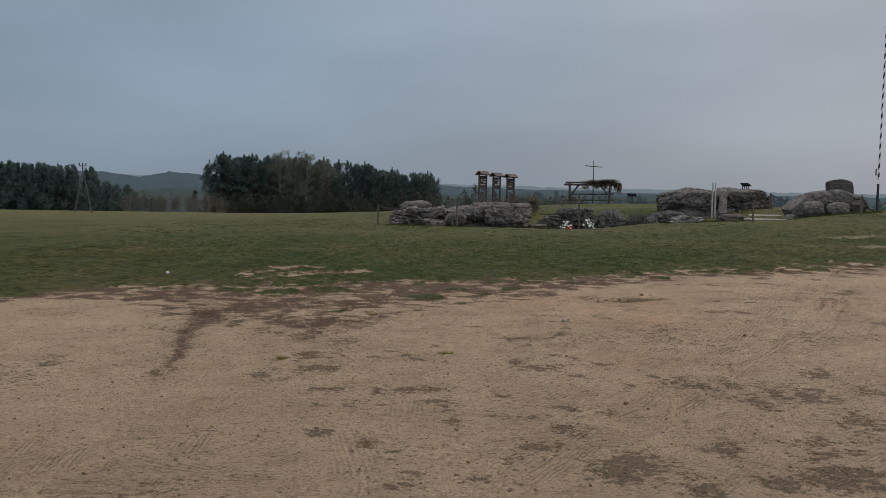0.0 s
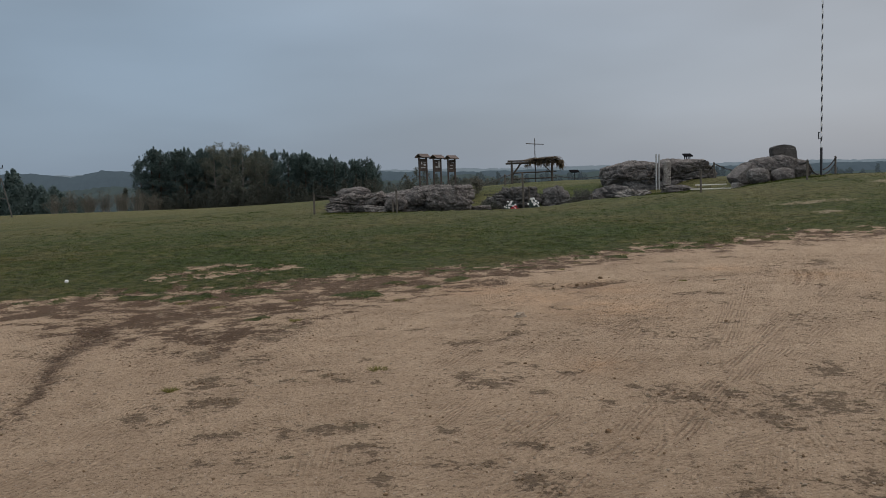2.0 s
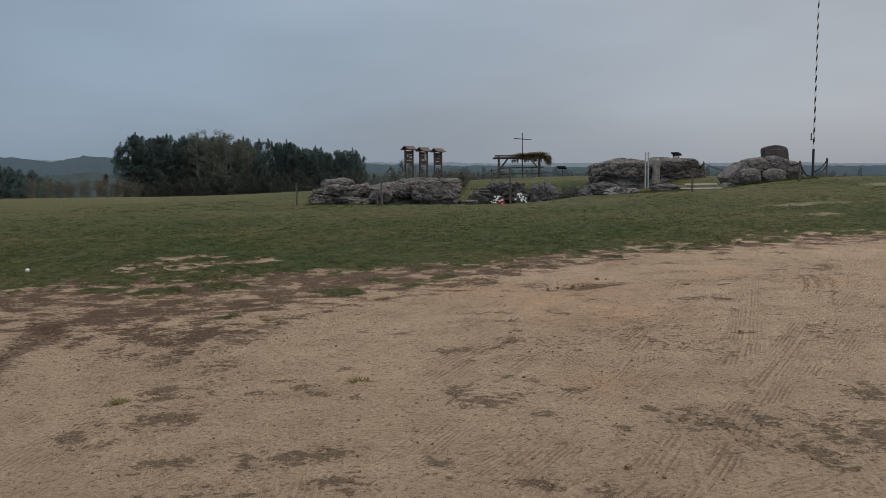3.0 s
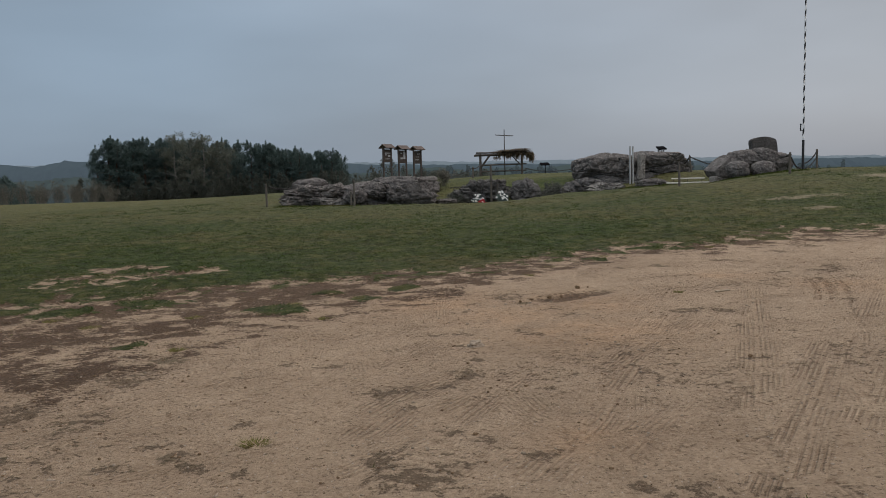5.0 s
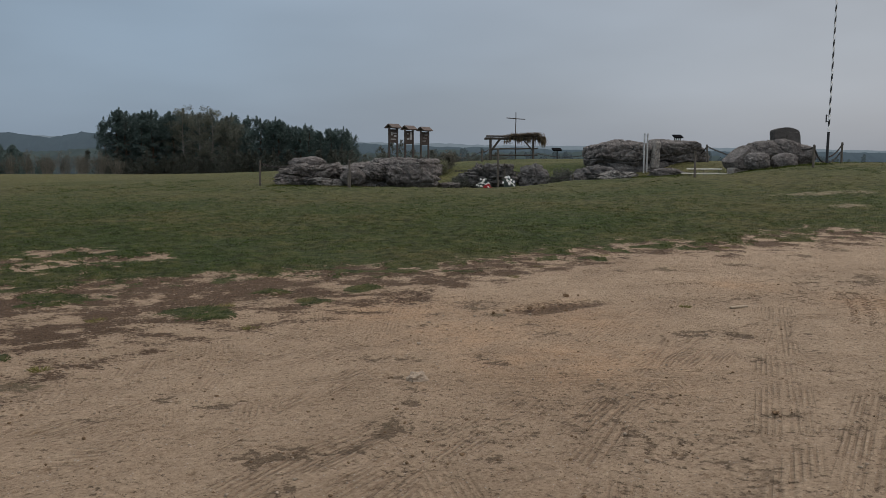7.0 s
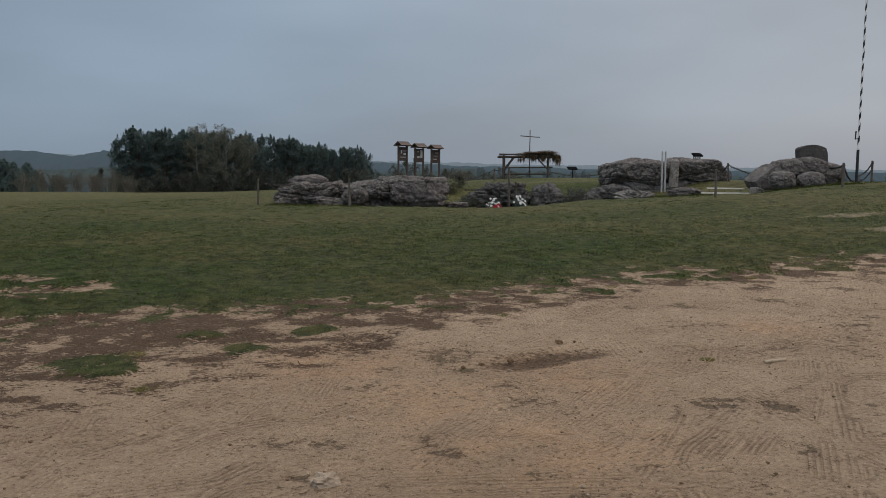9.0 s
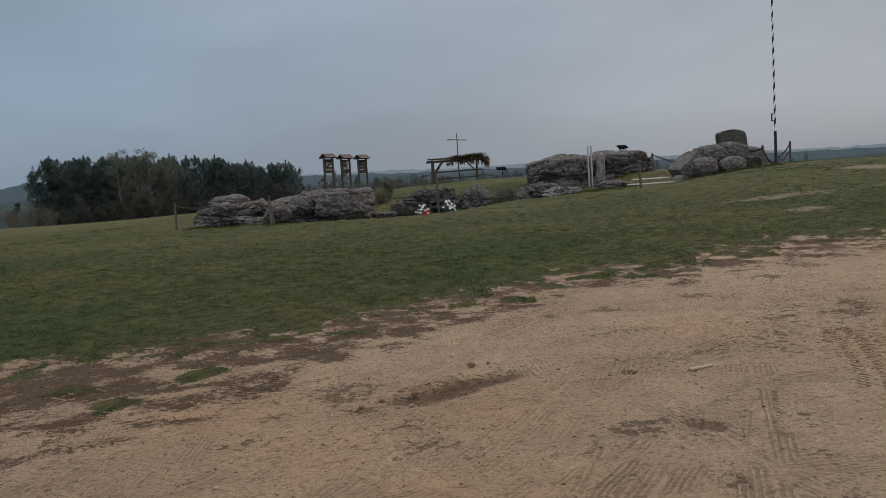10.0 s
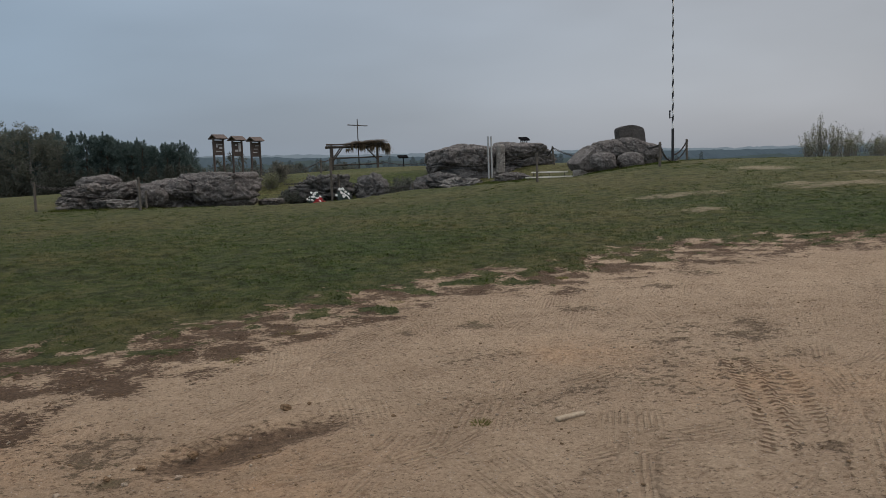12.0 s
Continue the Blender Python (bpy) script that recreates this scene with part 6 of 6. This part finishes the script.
# the ridges' haze is emitted by their materials
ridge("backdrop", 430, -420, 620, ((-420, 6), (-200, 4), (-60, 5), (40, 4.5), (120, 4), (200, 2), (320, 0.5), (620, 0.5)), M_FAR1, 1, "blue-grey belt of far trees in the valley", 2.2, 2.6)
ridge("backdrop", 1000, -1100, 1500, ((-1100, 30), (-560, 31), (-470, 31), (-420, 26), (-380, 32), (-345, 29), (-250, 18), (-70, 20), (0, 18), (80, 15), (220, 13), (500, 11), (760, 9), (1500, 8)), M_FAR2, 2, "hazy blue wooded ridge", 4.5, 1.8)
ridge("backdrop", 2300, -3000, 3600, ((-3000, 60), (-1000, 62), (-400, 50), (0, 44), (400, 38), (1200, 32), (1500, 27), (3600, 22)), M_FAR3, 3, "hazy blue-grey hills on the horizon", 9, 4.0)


# ---- stones, clods and litter on the yard ----
def yard_grit():
    """Small stones and crumbs scattered thinly over the sand."""
    rs = np.random.RandomState(12)
    bm = bmesh.new()
    bmesh.ops.create_icosphere(bm, subdivisions=1, radius=1.0)
    tv = np.array([v.co[:] for v in bm.verts])
    tf = np.array([[v.index for v in f.verts] for f in bm.faces])
    bm.free()
    for name, n, lo, hi, mat, label, cat in (("pebbles", 7000, 0.003, 0.012, M_PEBBLE, "small pale pebbles strewn over the sandy yard", "pebbles"),
                                             ("crumbs", 13000, 0.003, 0.011, M_CLOD, "dark crumbs of earth and dead turf on the sand", "earth crumbs")):
        x, y = rs.uniform(-8, 13, n * 5), 3.6 + 18.4 * rs.rand(n * 5) ** 1.4
        keep = rs.rand(len(x)) > turf_cover(x, y) * 1.5
        if name == "crumbs":
            clump = 0.8 * weed_field(x, y) ** 2 + 0.10 + 0.3 * dead_field(x, y)
            keep &= rs.rand(len(x)) < clump
        x, y = x[keep][:n], y[keep][:n]
        n = len(x)
        s = lo + (hi - lo) * rs.rand(n) ** 3
        sc = np.stack([s * rs.uniform(0.8, 1.5, n), s * rs.uniform(0.8, 1.5, n), s * rs.uniform(0.5, 0.9, n)], 1)
        a = rs.uniform(0, 6.28, n)
        v = tv[None] * sc[:, None] * rs.uniform(0.75, 1.2, (n, len(tv), 1))
        vx = v[..., 0] * np.cos(a)[:, None] - v[..., 1] * np.sin(a)[:, None] + x[:, None]
        vy = v[..., 0] * np.sin(a)[:, None] + v[..., 1] * np.cos(a)[:, None] + y[:, None]
        vz = v[..., 2] + (surface(x, y) + s * 0.2)[:, None]
        verts = np.stack([vx, vy, vz], 2).reshape(-1, 3)
        faces = (tf[None] + (np.arange(n) * len(tv))[:, None, None]).reshape(-1, 3)
        tagged(new(name, mesh_of(name, verts, faces, mat)), label, cat, kind="stuff")


yard_grit()


def clod(x, y, r, seed, mat=None, name="clod", label="dark clod of earth lying on the sand", category="clod"):
    rng = random.Random(seed)
    bm = bmesh.new()
    bmesh.ops.create_icosphere(bm, subdivisions=3, radius=1.0)
    for v in bm.verts:
        k = 1 + 0.5 * noise.fractal(v.co * 1.6 + Vector((seed, 0, 0)), 0.9, 2.0, 3)
        v.co = Vector((v.co.x * r * k * 1.2, v.co.y * r * k, v.co.z * r * k * 0.8))
    ob = part(name, bm, mat or M_CLOD)
    ob.matrix_world = pose(x, y, at_ground(x, y) + r * 0.35, 0, 0, rng.uniform(0, 360))
    return tagged(ob, label, category, "clods on the yard")


for k, (x, y, r) in enumerate(((3.27, 14.43, 0.034), (2.75, 13.72, 0.026), (2.5, 13.6, 0.022), (2.35, 13.5, 0.018), (2.9, 13.76, 0.02), (2.62, 13.86, 0.018), (1.494, 6.7, 0.022), (1.64, 6.55, 0.012), (3.42, 14.5, 0.014),
                               (1.25, 8.7, 0.014), (3.66, 10.28, 0.018), (0.25, 10.8, 0.014), (1.5, 12.2, 0.016), (1.73, 9.68, 0.018), (3.1, 13.6, 0.014), (3.9, 14.05, 0.014))):
    clod(x, y, r * 0.85, k)
for k, (x, y, r) in enumerate(((1.54, 11.12, 0.085), (1.58, 12.2, 0.024), (0.96, 8.48, 0.014), (4.08, 12.45, 0.02), (2.0, 13.2, 0.018), (2.15, 13.35, 0.022), (2.45, 13.4, 0.02), (1.85, 13.4, 0.014), (2.3, 13.15, 0.016), (2.7, 13.42, 0.022), (1.7, 13.1, 0.018), (3.05, 13.9, 0.014))):
    clod(x, y, r * 0.65, 40 + k, M_PEBBLE, "stone", "small pale stone lying on the sand", "stone")


def stick(x, y, length, turn):
    """A flat chip of pale wood."""
    bm = bmesh.new()
    box(bm, 0, 0, 0.01, length, 0.045, 0.02, bevel=0.005)
    for v in bm.verts:
        v.co.y += 0.012 * math.sin(v.co.x * 20)
        v.co.z += 0.006 * v.co.x / length
    ob = part("wood_chip", bm, M_CHIP)
    ob.matrix_world = pose(x, y, at_ground(x, y), 0, 0, turn)
    return tagged(ob, "pale flat chip of wood lying on the sand", "wood chip")


stick(4.9, 13.68, 0.2, 8)


M_TUFT = make_leaf("olive_tuft", (0.12, 0.115, 0.035), (0.26, 0.225, 0.08))


def tuft(x, y, r, seed):
    """A lone tuft of grass on the sand."""
    rs = np.random.RandomState(seed)
    n = 160
    a, q = rs.uniform(0, 6.28, n), r * rs.rand(n) ** 0.6
    bx, by = np.cos(a) * q, np.sin(a) * q
    h = rs.uniform(0.008, 0.03, n)
    b = rs.uniform(0, 6.28, n)
    w = rs.uniform(0.002, 0.005, n)
    lean = h * rs.uniform(0.6, 2.2, n)
    tri = np.stack([np.stack([bx - np.cos(b) * w, by - np.sin(b) * w, 0 * h], 1), np.stack([bx + np.cos(b) * w, by + np.sin(b) * w, 0 * h], 1),
                    np.stack([bx + np.cos(a) * lean, by + np.sin(a) * lean, h], 1)], 1).reshape(-1, 3)
    ob = new("grass_tuft", mesh_of("grass_tuft", tri, np.arange(3 * n).reshape(-1, 3), M_TUFT))
    ob.location = (x, y, at_ground(x, y) - 0.004)
    return tagged(ob, "small tuft of grass growing out of the sand", "grass tuft", "tufts on the yard")


for k, (x, y, r) in enumerate(((-0.03, 8.75, 0.08), (4.36, 13.74, 0.05), (-0.35, 14.0, 0.09), (0.42, 14.3, 0.06), (-1.15, 11.5, 0.07), (1.0, 15.2, 0.08), (-1.7, 8.3, 0.06), (2.9, 15.9, 0.07), (-2.4, 12.9, 0.1), (-1.4, 13.3, 0.09),
                               (3.4, 16.8, 0.08), (0.1, 12.9, 0.07), (-3.0, 13.4, 0.1), (5.6, 19.8, 0.1), (6.9, 18.9, 0.08), (4.6, 18.0, 0.07))):
    tuft(x, y, r, k)


def litter(x, y):
    """A crumpled scrap of white paper."""
    bm = bmesh.new()
    bmesh.ops.create_icosphere(bm, subdivisions=2, radius=1.0)
    for v in bm.verts:
        k = 1 + 0.55 * noise.noise(v.co * 2.4)
        v.co = Vector((v.co.x * 0.036 * k, v.co.y * 0.03 * k, v.co.z * 0.03 * k))
    ob = part("paper_scrap", bm, M_WHITE)
    ob.matrix_world = pose(x, y, at_ground(x, y) + 0.045, 0, 0, 25)
    return tagged(ob, "crumpled scrap of white paper lying in the grass", "litter")


litter(-6.03, 16.68)
